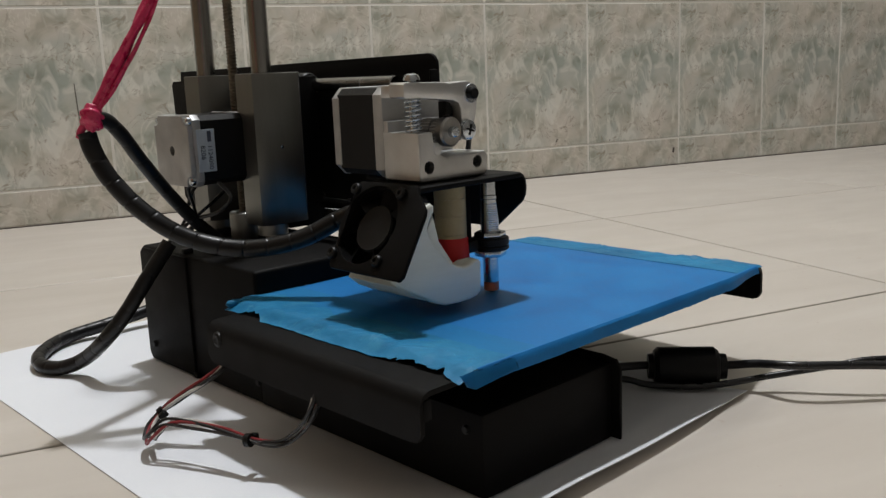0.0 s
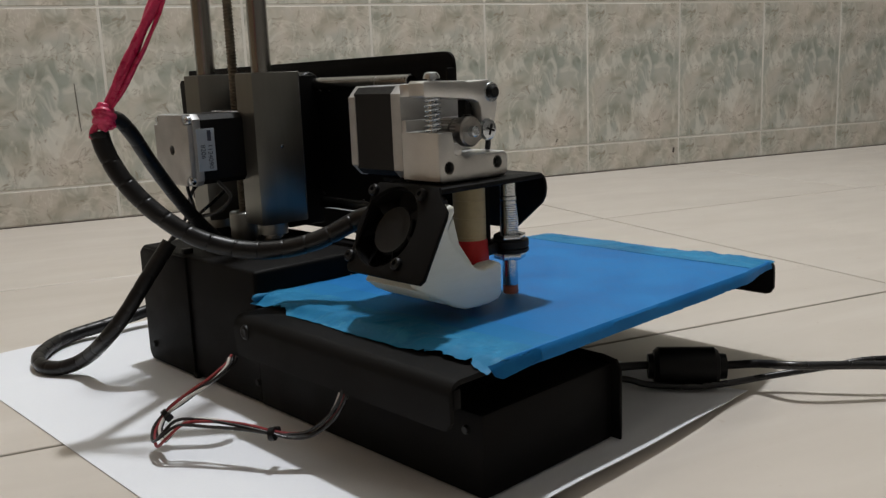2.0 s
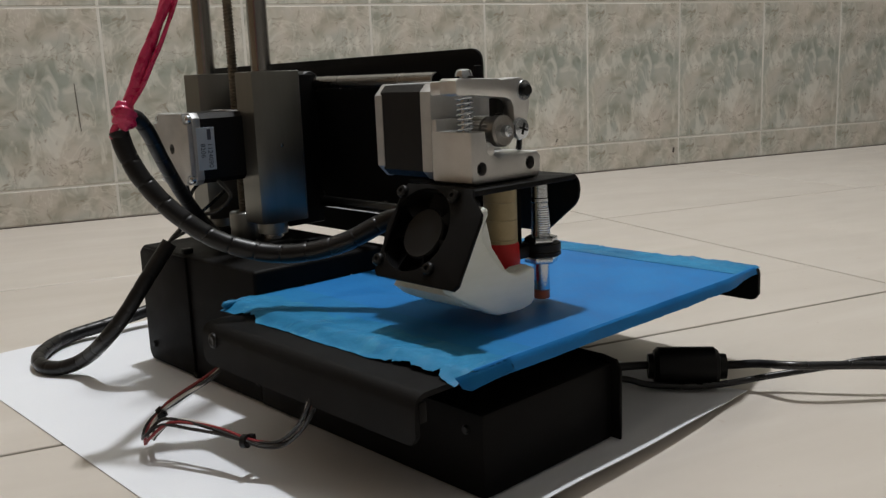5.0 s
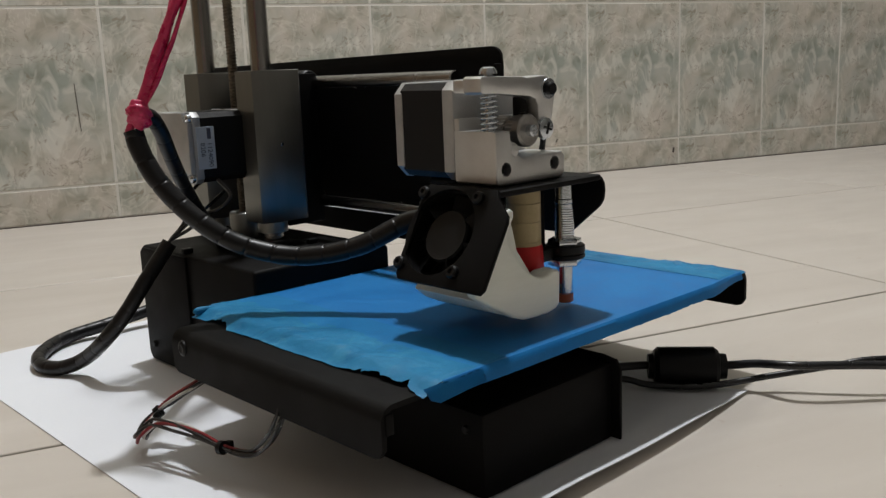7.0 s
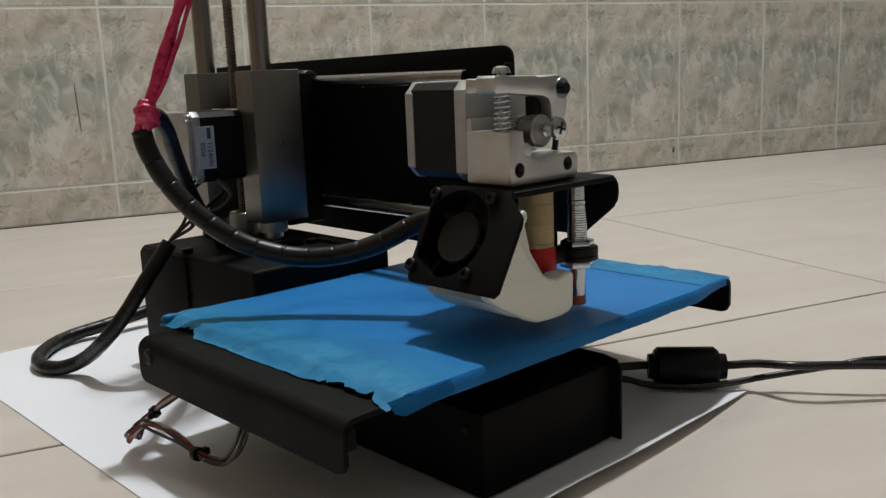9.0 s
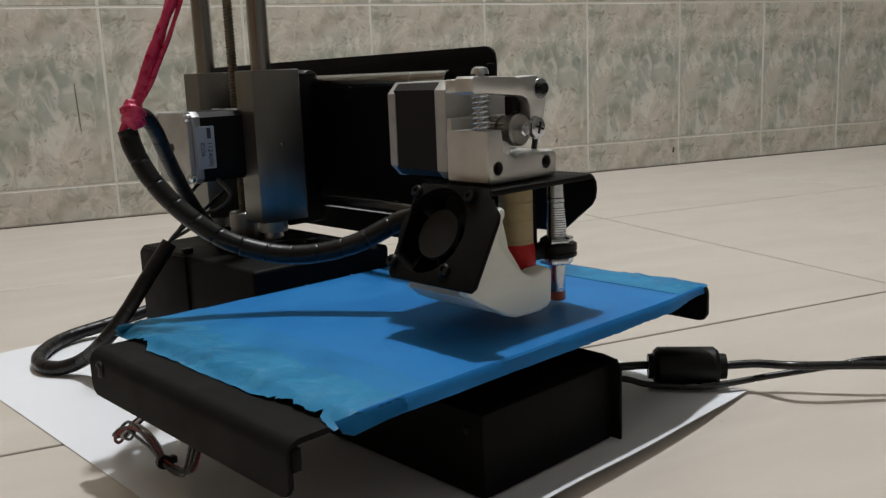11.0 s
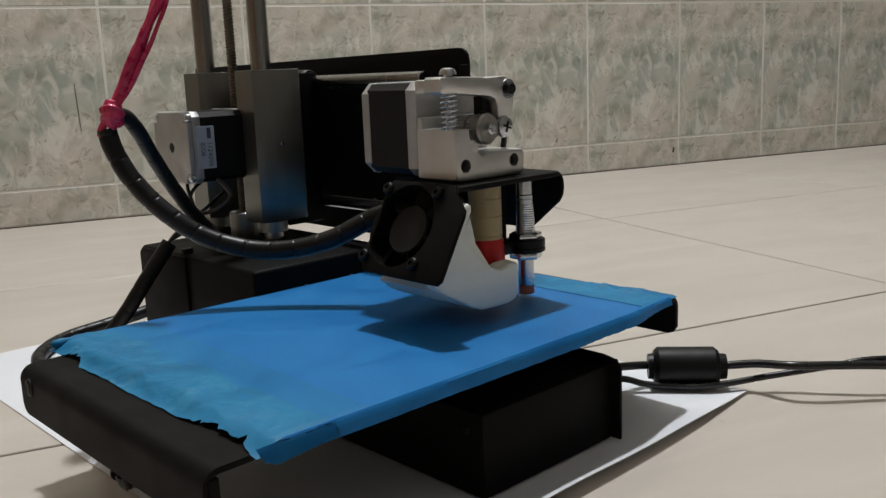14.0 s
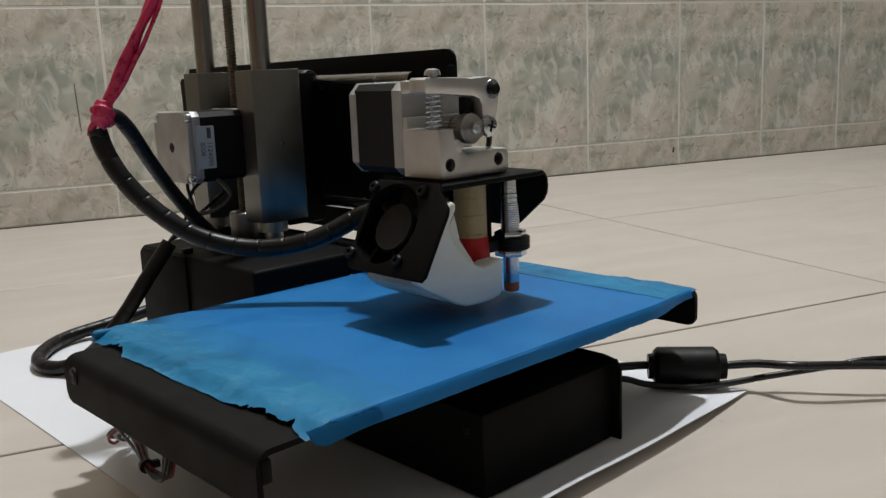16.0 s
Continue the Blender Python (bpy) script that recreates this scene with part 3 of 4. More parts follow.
part("filament_guide", box((0.0355, 0.0525, 0.1600), (0.0400, 0.0580, 0.1720), 0.0006), PLASTIC, arm)
part("head_wire", tube([(0.0500, 0.060, 0.168), (0.0520, 0.056, 0.162), (0.0535, 0.0560, 0.154), (0.0540, 0.058, 0.146), (0.0520, 0.062, 0.137)], 0.0014, 10), RUBBER, arm)

# bracket that carries extruder, fan and probe
PZ = 0.1335
bracket = part("bracket", prism("z", [(0.0012, 0.0345), (0.066, 0.0345), (0.0685, 0.0355), (0.0700, 0.0380), (0.0700, 0.0985), (0.0220, 0.0985), (0.0200, 0.0760), (0.0012, 0.0760)], PZ, PZ + 0.0024, bevel=0.0005), COAT, arm, "black folded steel head bracket")
part("bracket_side", prism("x", [(0.0385, PZ + 0.0022), (0.0362, PZ + 0.0010), (0.0348, 0.1320), (0.0344, 0.1285), (0.0350, 0.1245), (0.0370, 0.1212), (0.0545, 0.1070), (0.0985, 0.1070), (0.0985, PZ + 0.002)], 0.0690, 0.0710, bevel=0.0005), COAT, arm)
LEAN = radians(30.0)
TILT = Matrix.Translation((0.0008, 0, PZ + 0.0026)) @ Matrix.Rotation(LEAN, 4, "Y")
# in the tilted space: z down the plate, y along it, x out through it
FAN_Y, FAN_Z = 0.0588, -0.0200


def tilted(bm):
    bmesh.ops.transform(bm, matrix=TILT, verts=bm.verts)
    return bm


plate_line = [(0.0345, 0.0004), (0.0330, -0.003), (0.0252, -0.0095), (0.0243, -0.0125), (0.0243, -0.0405), (0.0262, -0.0428), (0.0735, -0.0428), (0.0755, -0.0408), (0.0755, -0.001), (0.0740, 0.0004)]
part("fan_plate", tilted(prism("x", plate_line, -0.0012, 0.0008, holes=[(FAN_Y, FAN_Z, 0.0190)], bevel=0.0004)), COAT, arm, "tilted black steel fan plate with a round opening")
fan_line = [(FAN_Y - 0.0200 + a, FAN_Z - 0.0200 + b) for a, b in ((0.002, 0), (0.038, 0), (0.040, 0.002), (0.040, 0.038), (0.038, 0.040), (0.002, 0.040), (0, 0.038), (0, 0.002))]
part("fan_frame", tilted(prism("x", fan_line, 0.0009, 0.0108, holes=[(FAN_Y, FAN_Z, 0.0188)], bevel=0.0003)), PLASTIC, arm, "square black plastic fan frame")
# added black disc that gives the opening its shaded, dark inside
part("fan_back", tilted(lathe("x", (0, FAN_Y, FAN_Z), [(0.0100, 0.0005), (0.0100, 0.0187), (0.0107, 0.0187)], 32)), PLASTIC, arm)
part("fan_hub", tilted(lathe("x", (0, FAN_Y, FAN_Z), [(0.0034, 0.0090), (0.0030, 0.0108), (0.0040, 0.0115), (0.010, 0.0115)], 32)), PLASTIC, arm, "black fan hub")
for k in range(7):
    blade = bmesh.new()
    a0 = k * math.tau / 7
    vs = []
    for r in (0.0112, 0.0147, 0.0182):
        for da, x in ((-0.30, 0.0026), (0.0, 0.0055), (0.34, 0.0092)):
            vs.append(blade.verts.new((x, FAN_Y + r * math.cos(a0 + da), FAN_Z + r * math.sin(a0 + da))))
    for i in range(2):
        for j in range(2):
            blade.faces.new((vs[i * 3 + j], vs[i * 3 + j + 1], vs[i * 3 + j + 4], vs[i * 3 + j + 3]))
    bmesh.ops.solidify(blade, geom=blade.faces[:], thickness=0.0007)
    part("fan_blade", tilted(blade), PLASTIC, arm)
for k in range(4):
    strut_a = k * math.tau / 4 + 0.6
    strut = box((0.0095, -0.0012, 0.010), (0.0107, 0.0012, 0.0192))
    bmesh.ops.rotate(strut, verts=strut.verts, matrix=Matrix.Rotation(strut_a, 3, "X"))
    bmesh.ops.translate(strut, verts=strut.verts, vec=(0, FAN_Y, FAN_Z))
    part("fan_strut", tilted(strut), PLASTIC, arm)
for dy in (-0.016, 0.016):
    for dz in (-0.016, 0.016):
        part("fan_screw", tilted(lathe("x", (-0.0012, FAN_Y + dy, FAN_Z + dz), [(-0.0012, 0.0008), (-0.0022, 0.0012), (-0.0022, 0.0022), (-0.0014, 0.0028), (0.0004, 0.0029)], 18)), PLASTIC, arm, "black button-head fan screw")

# white printed duct that wraps the hot end
duct_line = [(0.0048, 0.1290), (-0.0015, 0.1270), (-0.0172, 0.0985), (-0.0165, 0.0962), (-0.0097, 0.0918), (0.0000, 0.0866), (0.0059, 0.0832), (0.0120, 0.0812), (0.0200, 0.0808), (0.0272, 0.0809), (0.0325, 0.0820), (0.0347, 0.0840), (0.0353, 0.0975), (0.0340, 0.0988), (0.0300, 0.0990), (0.0272, 0.0978), (0.0235, 0.0974), (0.0195, 0.0985), (0.0150, 0.1012), (0.0108, 0.1050), (0.0071, 0.1090), (0.0035, 0.1142), (0.0024, 0.1176), (0.0040, 0.1212), (0.0068, 0.1252), (0.0066, 0.1278)]
part("air_duct", prism("y", duct_line, 0.0320, 0.0376, bevel=0.0014, seg=3), SHROUD, arm, "white printed plastic air duct")
lip_line = [(0.0225, 0.0815), (0.0345, 0.0815), (0.0385, 0.0840), (0.0388, 0.0965), (0.0372, 0.0982), (0.0300, 0.0982), (0.0250, 0.0966)]
part("duct_lip", prism("y", lip_line, 0.0372, 0.0440, bevel=0.0018, seg=3), SHROUD, arm)
rear_line = [(0.0108, 0.1225), (-0.0102, 0.0928), (-0.0045, 0.0882), (0.0030, 0.0846), (0.0115, 0.0818), (0.0285, 0.0815), (0.0285, 0.0900), (0.0140, 0.1100)]
part("duct_rear", prism("y", rear_line, 0.0374, 0.0760, bevel=0.0010), SHROUD, arm)

HX, HY = 0.0382, 0.0552
peek = [(0.1040, 0.0077), (0.1082, 0.0077), (0.1082, 0.0072), (0.1086, 0.0072), (0.1086, 0.0077), (0.1172, 0.0077), (0.1172, 0.0072), (0.1176, 0.0072), (0.1176, 0.0077), (0.1255, 0.0077), (0.1255, 0.0072), (0.1259, 0.0072), (0.1259, 0.0077), (PZ, 0.0077)]
part("hot_end_barrel", lathe("z", (HX, HY, 0), peek, 32), PEEK, arm, "tan grooved hot-end barrel")
part("heater_wrap", lathe("z", (HX, HY, 0), [(0.0830, 0.0076), (0.0835, 0.0086), (0.0980, 0.0087), (0.1058, 0.0083), (0.1066, 0.0078)], 32), RED, arm, "red heat-proof wrapping")
part("nozzle", lathe("z", (HX, HY, 0), [(0.0768, 0.0005), (0.0800, 0.0030), (0.0820, 0.0035), (0.0862, 0.0035)], 20), BRASS, arm)

QX, QY = 0.0593, 0.0493
part("probe_body", lathe("z", (QX, QY, 0), [(0.1020, 0.0043), (0.1230, 0.0043), (0.1234, 0.0047), (0.1250, 0.0047), (0.1254, 0.0044), (PZ, 0.0044)], 28), CHROME, arm, "threaded chrome probe body")
part("probe_thread", tube([(QX, QY, 0.1030), (QX, QY, 0.1120), (QX, QY, 0.1212)], 0.0045, 20, 0.00035, shape=lambda s, a: 1.0 + 0.035 * math.sin((s / 0.0011 + a / math.tau) * math.tau)), CHROME, arm, angle=80)
hexa = [(QX + 0.0079 * math.cos(k * math.pi / 3 + 0.4), QY + 0.0079 * math.sin(k * math.pi / 3 + 0.4)) for k in range(6)]
part("probe_nut", prism("z", hexa, 0.1040, 0.1068, bevel=0.0006), CHROME, arm, "steel lock nut")
part("probe_collar", lathe("z", (QX, QY, 0), [(0.0978, 0.0088), (0.0983, 0.0094), (0.0998, 0.0094), (0.1000, 0.0086), (0.1006, 0.0086), (0.1008, 0.0094), (0.1036, 0.0094), (0.1041, 0.0088)], 32), PLASTIC, arm, "black probe collar")
part("probe_post", box((QX - 0.0175, QY + 0.004, 0.1000), (QX - 0.0085, QY + 0.018, PZ + 0.001), 0.0008), COAT, arm)
part("collar_arm", box((QX - 0.018, QY - 0.001, 0.0980), (QX - 0.004, QY + 0.016, 0.1038), 0.0010), PLASTIC, arm)
part("probe_nut", prism("z", hexa, 0.0945, 0.0979, bevel=0.0006), CHROME, arm, "steel lock nut")
part("probe_tube", lathe("z", (QX, QY, 0), [(0.0810, 0.0038), (0.0950, 0.0038)], 28), CHROME, arm, "smooth chrome probe tube")
part("probe_tip", lathe("z", (QX, QY, 0), [(0.0770, 0.0034), (0.0774, 0.0038), (0.0815, 0.0038)], 28), ORANGE, arm, "orange plastic probe tip")

# bed: folded plate, taped slab, rod end
BT = 0.0759
PLATE_T, X0, X1, BY0, BY1 = 0.0722, -0.0572, 0.2080, -0.0250, 0.1285


def bed_plate():
    """Folded sheet: a flat top that turns down into a flange at both ends."""
    r, out, inn = 0.0060, [], []
    for k in range(7):
        a = radians(180 - 15 * k)
        out.append((X0 + r + r * math.cos(a), PLATE_T - r + r * math.sin(a)))
        inn.append((X0 + r + (r - 0.0022) * math.cos(a), PLATE_T - r + (r - 0.0022) * math.sin(a)))
    for k in range(7):
        a = radians(90 - 15 * k)
        out.append((X1 - r + r * math.cos(a), PLATE_T - r + r * math.sin(a)))
        inn.append((X1 - r + (r - 0.0022) * math.cos(a), PLATE_T - r + (r - 0.0022) * math.sin(a)))
    line = [(X0, 0.0585)] + out + [(X1, 0.0585), (X1 - 0.0022, 0.0585)] + inn[::-1] + [(X0 + 0.0022, 0.0585)]
    bm = bmesh.new()
    prism("y", line, BY0, BY1, bm=bm)
    for v in bm.verts:
        if v.co.x > 0.19 and v.co.y < 0:
            v.co.y = -0.0190
    return bm


bed = part("bed", bed_plate(), COAT, printer, "black folded steel bed carrier")
for x0 in (X0, X1 - 0.0022):
    near = BY0 if x0 < 0 else -0.0190
    skirt = [(near, 0.0585), (near, 0.0560), (near + 0.0020, 0.0530), (near + 0.0045, 0.0522), (BY1 - 0.0045, 0.0522), (BY1 - 0.0015, 0.0535), (BY1, 0.0565), (BY1, 0.0585)]
    part("flange", prism("x", skirt, x0, x0 + 0.0022), COAT, bed)
part("near_notch", box((X0 + 0.0018, BY0 - 0.0006, 0.0610), (X0 + 0.0056, BY0 + 0.002, 0.0690), 0.0005), COAT, bed)
part("rod_end", lathe("x", (X0, 0.1184, 0.0650), [(-0.0006, 0.0008), (-0.0010, 0.0022), (-0.0004, 0.0036), (0.0010, 0.0040)], 20), PLASTIC, bed, "dark rod end in the flange")
for y in (0.1184, 0.0330):
    part("bed_rod", lathe("x", (0, y, 0.0625), [(X0 + 0.001, 0.0040), (X1 - 0.001, 0.0040)], 20), STEEL, bed)
SX0, SX1, SY0, SY1 = -0.0390, 0.1990, -0.0282, 0.1388
part("bed_slab", box((SX0 + 0.0085, SY0, PLATE_T - 0.0016), (0.1500, SY1, BT - 0.0004), 0.0006), ALUMINIUM, bed, "bare metal slab under the tape")


def droop_at(x):
    """How far the tape has left the slab towards the far flange, 0 to 1."""
    t = min(1.0, max(0.0, (x - 0.148) / 0.050))
    return t * t * (3 - 2 * t)


def tape_cover():
    """Tape over the slab's top and long sides, smooth in the middle, falling to the plate at one end."""
    bm = bmesh.new()
    nx, ny, rows = 140, 60, []
    for i in range(nx + 1):
        x = SX0 + 0.0085 + (SX1 - SX0 - 0.0085) * i / nx
        d, col = droop_at(x), []
        near, top = SY0 + 0.0085 * d, BT - 0.0028 * d
        hang = (0.0058 + 0.0003 * noise.noise((x * 40, 3.1, 0)) + (0.00015 + 0.0004 * (x > 0.09)) * noise.noise((x * 260, 1.1, 0))) * (1 - 0.35 * d)
        for v in (hang, hang * 0.5, 0.0009):
            col.append(bm.verts.new((x, near - 0.0009 - 0.0016 * v / 0.006 - (0.0003 if v == hang else 0) * noise.noise((x * 120, 0, 5)), top - v)))
        for j in range(ny + 1):
            y = near - 0.0002 + (SY1 - near + 0.0004) * j / ny
            z = top + 0.00012 * noise.noise((x * 25, y * 25, 0))
            col.append(bm.verts.new((x, y, z)))
        hang = 0.0050 + 0.0008 * noise.noise((x * 80, 9.1, 0))
        for v in (0.0009, hang):
            col.append(bm.verts.new((x, SY1 + 0.0009, top - v)))
        rows.append(col)
    for ra, rb in zip(rows, rows[1:]):
        for k in range(len(ra) - 1):
            bm.faces.new((ra[k], rb[k], rb[k + 1], ra[k + 1]))
    return bm


part("tape_cover", tape_cover(), TAPE, bed, "smooth blue masking tape")


def between(t, a, b, c, d):
    """Rises from 0 at a to 1 at b, falls from 1 at c to 0 at d."""
    return max(0.0, min(1.0, (t - a) / (b - a), (d - t) / (d - c)))


def end_strip(xa, xb, seed, high=1.0, torn=1.0, lifted=(), rough_near=0.0, reach=0.0):
    """A wrinkled strip of tape across one end: flat inside (xa), running down onto the plate outside (xb), torn and raised where lifted says."""
    bm = bmesh.new()
    n, m, rows = 150, 34, []
    side = 1 if xb > xa else -1
    for j in range(n + 1):
        t = j / n
        rag = torn * (0.0012 * noise.noise((t * 6, seed, 0)) + 0.0006 * noise.noise((t * 24, seed, 2)) + 0.00025 * noise.noise((t * 80, seed, 2)))
        loose = max([between(t, *span) for span in lifted] or [0.0])
        rag -= loose * (0.0022 + 0.0040 * abs(noise.noise((t * 46, seed, 6))))
        rag += reach * between(t, -0.1, 0.0, 0.14, 0.30)
        inner = 0.0012 * noise.noise((t * 5, seed + 4, 0))
        row = []
        for i in range(m + 1):
            s = i / m
            x = (xa + inner) * (1 - s) + (xb + side * rag) * s
            d = droop_at(x)
            near = SY0 - 0.0004 + 0.0085 * d
            y = near + (SY1 + 0.0006 - near) * t
            top = BT + 0.00025 - 0.0028 * d
            over = max(0.0, side * (x - (SX1 - 0.004 if side > 0 else SX0 + 0.0076)))
            w = min(1.0, s * 1.8) * high * (1.0 + rough_near * between(t, 0.0, 0.04, 0.22, 0.36)) * min(1.0, 0.1 + t / 0.05)
            crease = 0.0014 * abs(noise.noise((x * 70, y * 46, seed))) + 0.0034 * max(0.0, 0.13 - abs(noise.noise((x * 45 + y * 30, y * 50, seed + 3)))) + 0.0006 * abs(noise.noise((x * 230, y * 130, seed + 1)))
            low = PLATE_T + 0.0003 + loose * (0.0011 + 0.0008 * noise.noise((t * 30, seed, 8)))
            k = min(1.0, over / (0.0045 if side > 0 else 0.0092))
            k = k * k * (3 - 2 * k)
            z = top * (1 - k) + low * k + w * crease * (1 - 0.6 * k) - 0.0006 * max(0.0, 1 - t / 0.014)
            row.append(bm.verts.new((x, y, z)))
        rows.append(row)
    for ra, rb in zip(rows, rows[1:]):
        for k in range(m):
            bm.faces.new((ra[k], rb[k], rb[k + 1], ra[k + 1]))
    bmesh.ops.recalc_face_normals(bm, faces=bm.faces)
    bmesh.ops.solidify(bm, geom=bm.faces[:], thickness=0.0002)
    return bm


part("tape_strip", end_strip(-0.011, SX0 - 0.0016, 2.3, 1.0, 0.9, ((0.02, 0.07, 0.20, 0.30), (0.80, 0.84, 0.88, 0.93))), TAPE_END, bed, "wrinkled teal-blue tape end", angle=60)
part("tape_strip", end_strip(0.170, SX1 + 0.0005, 7.7, 0.9, 0.6, ((0.55, 0.60, 0.68, 0.74),), 1.6, 0.0055), TAPE_END, bed, "wrinkled teal-blue tape end", angle=60)
part("tape_patch", end_strip(0.004, -0.030, 5.1, 0.12), TAPE_MID, bed, "overlapping tape strip", angle=60)


def tape_flap():
    """A loose corner of tape that hangs in a point over the slab's near corner."""
    bm = bmesh.new()
    rows = []
    for i in range(25):
        u, row = i / 24, []
        drop = 0.0040 + 0.0022 * max(0.0, 1 - abs(u - 0.16) / (0.84 if u > 0.16 else 0.16))
        for j in range(9):
            v = j / 8
            x = -0.0412 + 0.030 * u + 0.0014 * v * (1 - u)
            fold = 0.0007 * noise.noise((u * 4, v * 2, 1.7)) + 0.0002 * noise.noise((u * 14, v * 9, 4.0))
            row.append(bm.verts.new((x, SY0 - 0.0015 - 0.0024 * v ** 0.7 + 0.25 * fold, BT - 0.0002 - drop * v + 0.3 * fold * (1 - v))))
        rows.append(row)
    for ra, rb in zip(rows, rows[1:]):
        for k in range(8):
            bm.faces.new((ra[k], rb[k], rb[k + 1], ra[k + 1]))
    bmesh.ops.solidify(bm, geom=bm.faces[:], thickness=0.0002)
    return bm


part("tape_flap", tape_flap(), TAPE_MID, bed, "loose corner of tape", angle=60)
tip = lathe("x", (0, 0, 0), [(-0.0045, 0.0006), (-0.0030, 0.0018), (0.0, 0.0020), (0.006, 0.0012), (0.012, 0.0004)], 14)
bmesh.ops.translate(tip, verts=tip.verts, vec=(SX0 + 0.0030, SY1 - 0.0015, BT - 0.0004))
part("tape_curl", tip, TAPE_END, bed, angle=60)

# bed wiring: a bundle that droops out under the flange
wires = thing("wire_bundle", "drooping tied bundle of thin red, white and black wires", "wires")
droop = [(-0.0300, 0.1400, 0.0375), (-0.0335, 0.1390, 0.0345), (-0.0422, 0.1419, 0.0290), (-0.0480, 0.1480, 0.0242), (-0.0539, 0.1537, 0.0190), (-0.0579, 0.1579, 0.0150), (-0.0648, 0.1562, 0.0095), (-0.0690, 0.1500, 0.0055), (-0.0705, 0.1420, 0.0105), (-0.0650, 0.1360, 0.0165), (-0.0590, 0.1240, 0.0172), (-0.0535, 0.1090, 0.0170), (-0.0492, 0.0943, 0.0160), (-0.0444, 0.0866, 0.0140), (-0.0396, 0.0790, 0.0155), (-0.0368, 0.0690, 0.0240), (-0.0347, 0.0640, 0.0330), (-0.0325, 0.0640, 0.0390), (-0.0310, 0.0660, 0.0460)]
for k, (mat, lab) in enumerate(((RUBBER, ""), (RED_WIRE, "dull red wire"), (WHITE_WIRE, "off-white wire"), (RUBBER, ""), (RUBBER, ""))):
    a = k * math.tau / 5
    spread = 0.0011
    pts = []
    for i, q in enumerate(droop):
        loose = 0.9 if i in (5, 12) else 2.4 if 6 < i < 11 else 1.7
        pts.append(Vector(q) + Vector((math.cos(a + i * 0.35) * spread * loose, math.sin(a + i * 0.35) * spread * loose, abs(math.sin(a + i * 0.3)) * spread * loose)))
    part("wire", tube(pts, 0.00075, 8, 0.002), mat, wires, lab)
for q, d in ((droop[5], (-0.7, 0.3, -0.6)), (droop[12], (0.4, -0.9, 0.1))):
    tie = lathe("z", (0, 0, 0), [(-0.0013, 0.0022), (-0.0013, 0.0030), (0.0013, 0.0030), (0.0013, 0.0022)], 16)
    box((0.002, -0.0015, -0.0018), (0.0055, 0.0015, 0.0018), 0.0004, 1, tie)
    bmesh.ops.transform(tie, matrix=Matrix.Translation(q) @ Vector(d).to_track_quat("Z", "Y").to_matrix().to_4x4(), verts=tie.verts)
    part("cable_tie", tie, PLASTIC, wires, "black cable tie")

# wrapped cables: the loop that follows the arm, its return, and the loop lying on the paper
ANCHOR = Vector((0.0130, 0.1053, 0.1158))
KNOT = Vector((-0.0765, 0.1881, 0.1697))
FOOT = Vector((0.0051, 0.2174, 0.0903))


def about(pivot, points):
    return [Vector(q) - pivot for q in points]


loop_line = [(0.0340, 0.0860, 0.1240), (0.0204, 0.0924, 0.1190), (0.0106, 0.1020, 0.1164), (-0.0046, 0.1169, 0.1065), (-0.0183, 0.1322, 0.1018), (-0.0325, 0.1468, 0.1024), (-0.0490, 0.1616, 0.1098), (-0.0631, 0.1732, 0.1234), (-0.0729, 0.1831, 0.1394), (-0.0775, 0.1890, 0.1536), (-0.0790, 0.1908, 0.1629)]
cable_loop = part("cable_loop", tube(about(ANCHOR, loop_line), 0.0046, 24, 0.0006, shape=spiral(0.0125)), WRAP, printer, "cable loop in glossy black spiral wrap", angle=70)
branch_line = [(-0.0756, 0.1880, 0.1697), (-0.0686, 0.1891, 0.1679), (-0.0606, 0.1913, 0.1598), (-0.0520, 0.1949, 0.1485), (-0.0413, 0.1995, 0.1355), (-0.0285, 0.2050, 0.1213), (-0.0126, 0.2112, 0.1055), (0.0051, 0.2174, 0.0903), (0.0120, 0.2190, 0.0830), (0.0205, 0.2210, 0.0710), (0.0275, 0.2226, 0.0570)]
cable_return = part("cable_return", tube(about(FOOT, branch_line), 0.0037, 24, 0.0006, shape=spiral(0.0125)), WRAP, printer, "cable in glossy black spiral wrap", angle=70)
floor_line = [(0.0061, 0.2440, 0.0906), (-0.0038, 0.2440, 0.0795), (-0.0178, 0.2460, 0.0619), (-0.0305, 0.2524, 0.0419), (-0.0399, 0.2633, 0.0260), (-0.0439, 0.2870, 0.0110), (-0.0523, 0.3003, 0.0050), (-0.0585, 0.3135, 0.0046), (-0.0539, 0.3345, 0.0046), (-0.0372, 0.3565, 0.0046), (-0.0190, 0.3656, 0.0055), (0.0035, 0.3650, 0.0078), (0.0333, 0.3656, 0.0110), (0.0460, 0.3519, 0.0183), (0.0503, 0.3290, 0.0274), (0.0503, 0.2852, 0.0366)]
part("cable_floor_loop", tube(floor_line[1:], 0.0043, 24, 0.0007, shape=spiral(0.0115)), WRAP, printer, "cable in black spiral wrap looping onto the paper", angle=70)
for k, end in enumerate(((0.0110, 0.2395, 0.1078), (0.0183, 0.2358, 0.0987), (0.0037, 0.2303, 0.1142))):
    part("thin_wire", tube([(-0.0087, 0.2438, 0.0731), (-0.0038, 0.2440, 0.0804), (0.0061 + 0.002 * k, 0.2431 - 0.003 * k, 0.0906), end, (end[0] + 0.0110, end[1], end[2] + 0.0073)], 0.0010, 8), RUBBER, printer)

# pink tape: a knot on the loop and a twisted cord that runs up out of sight


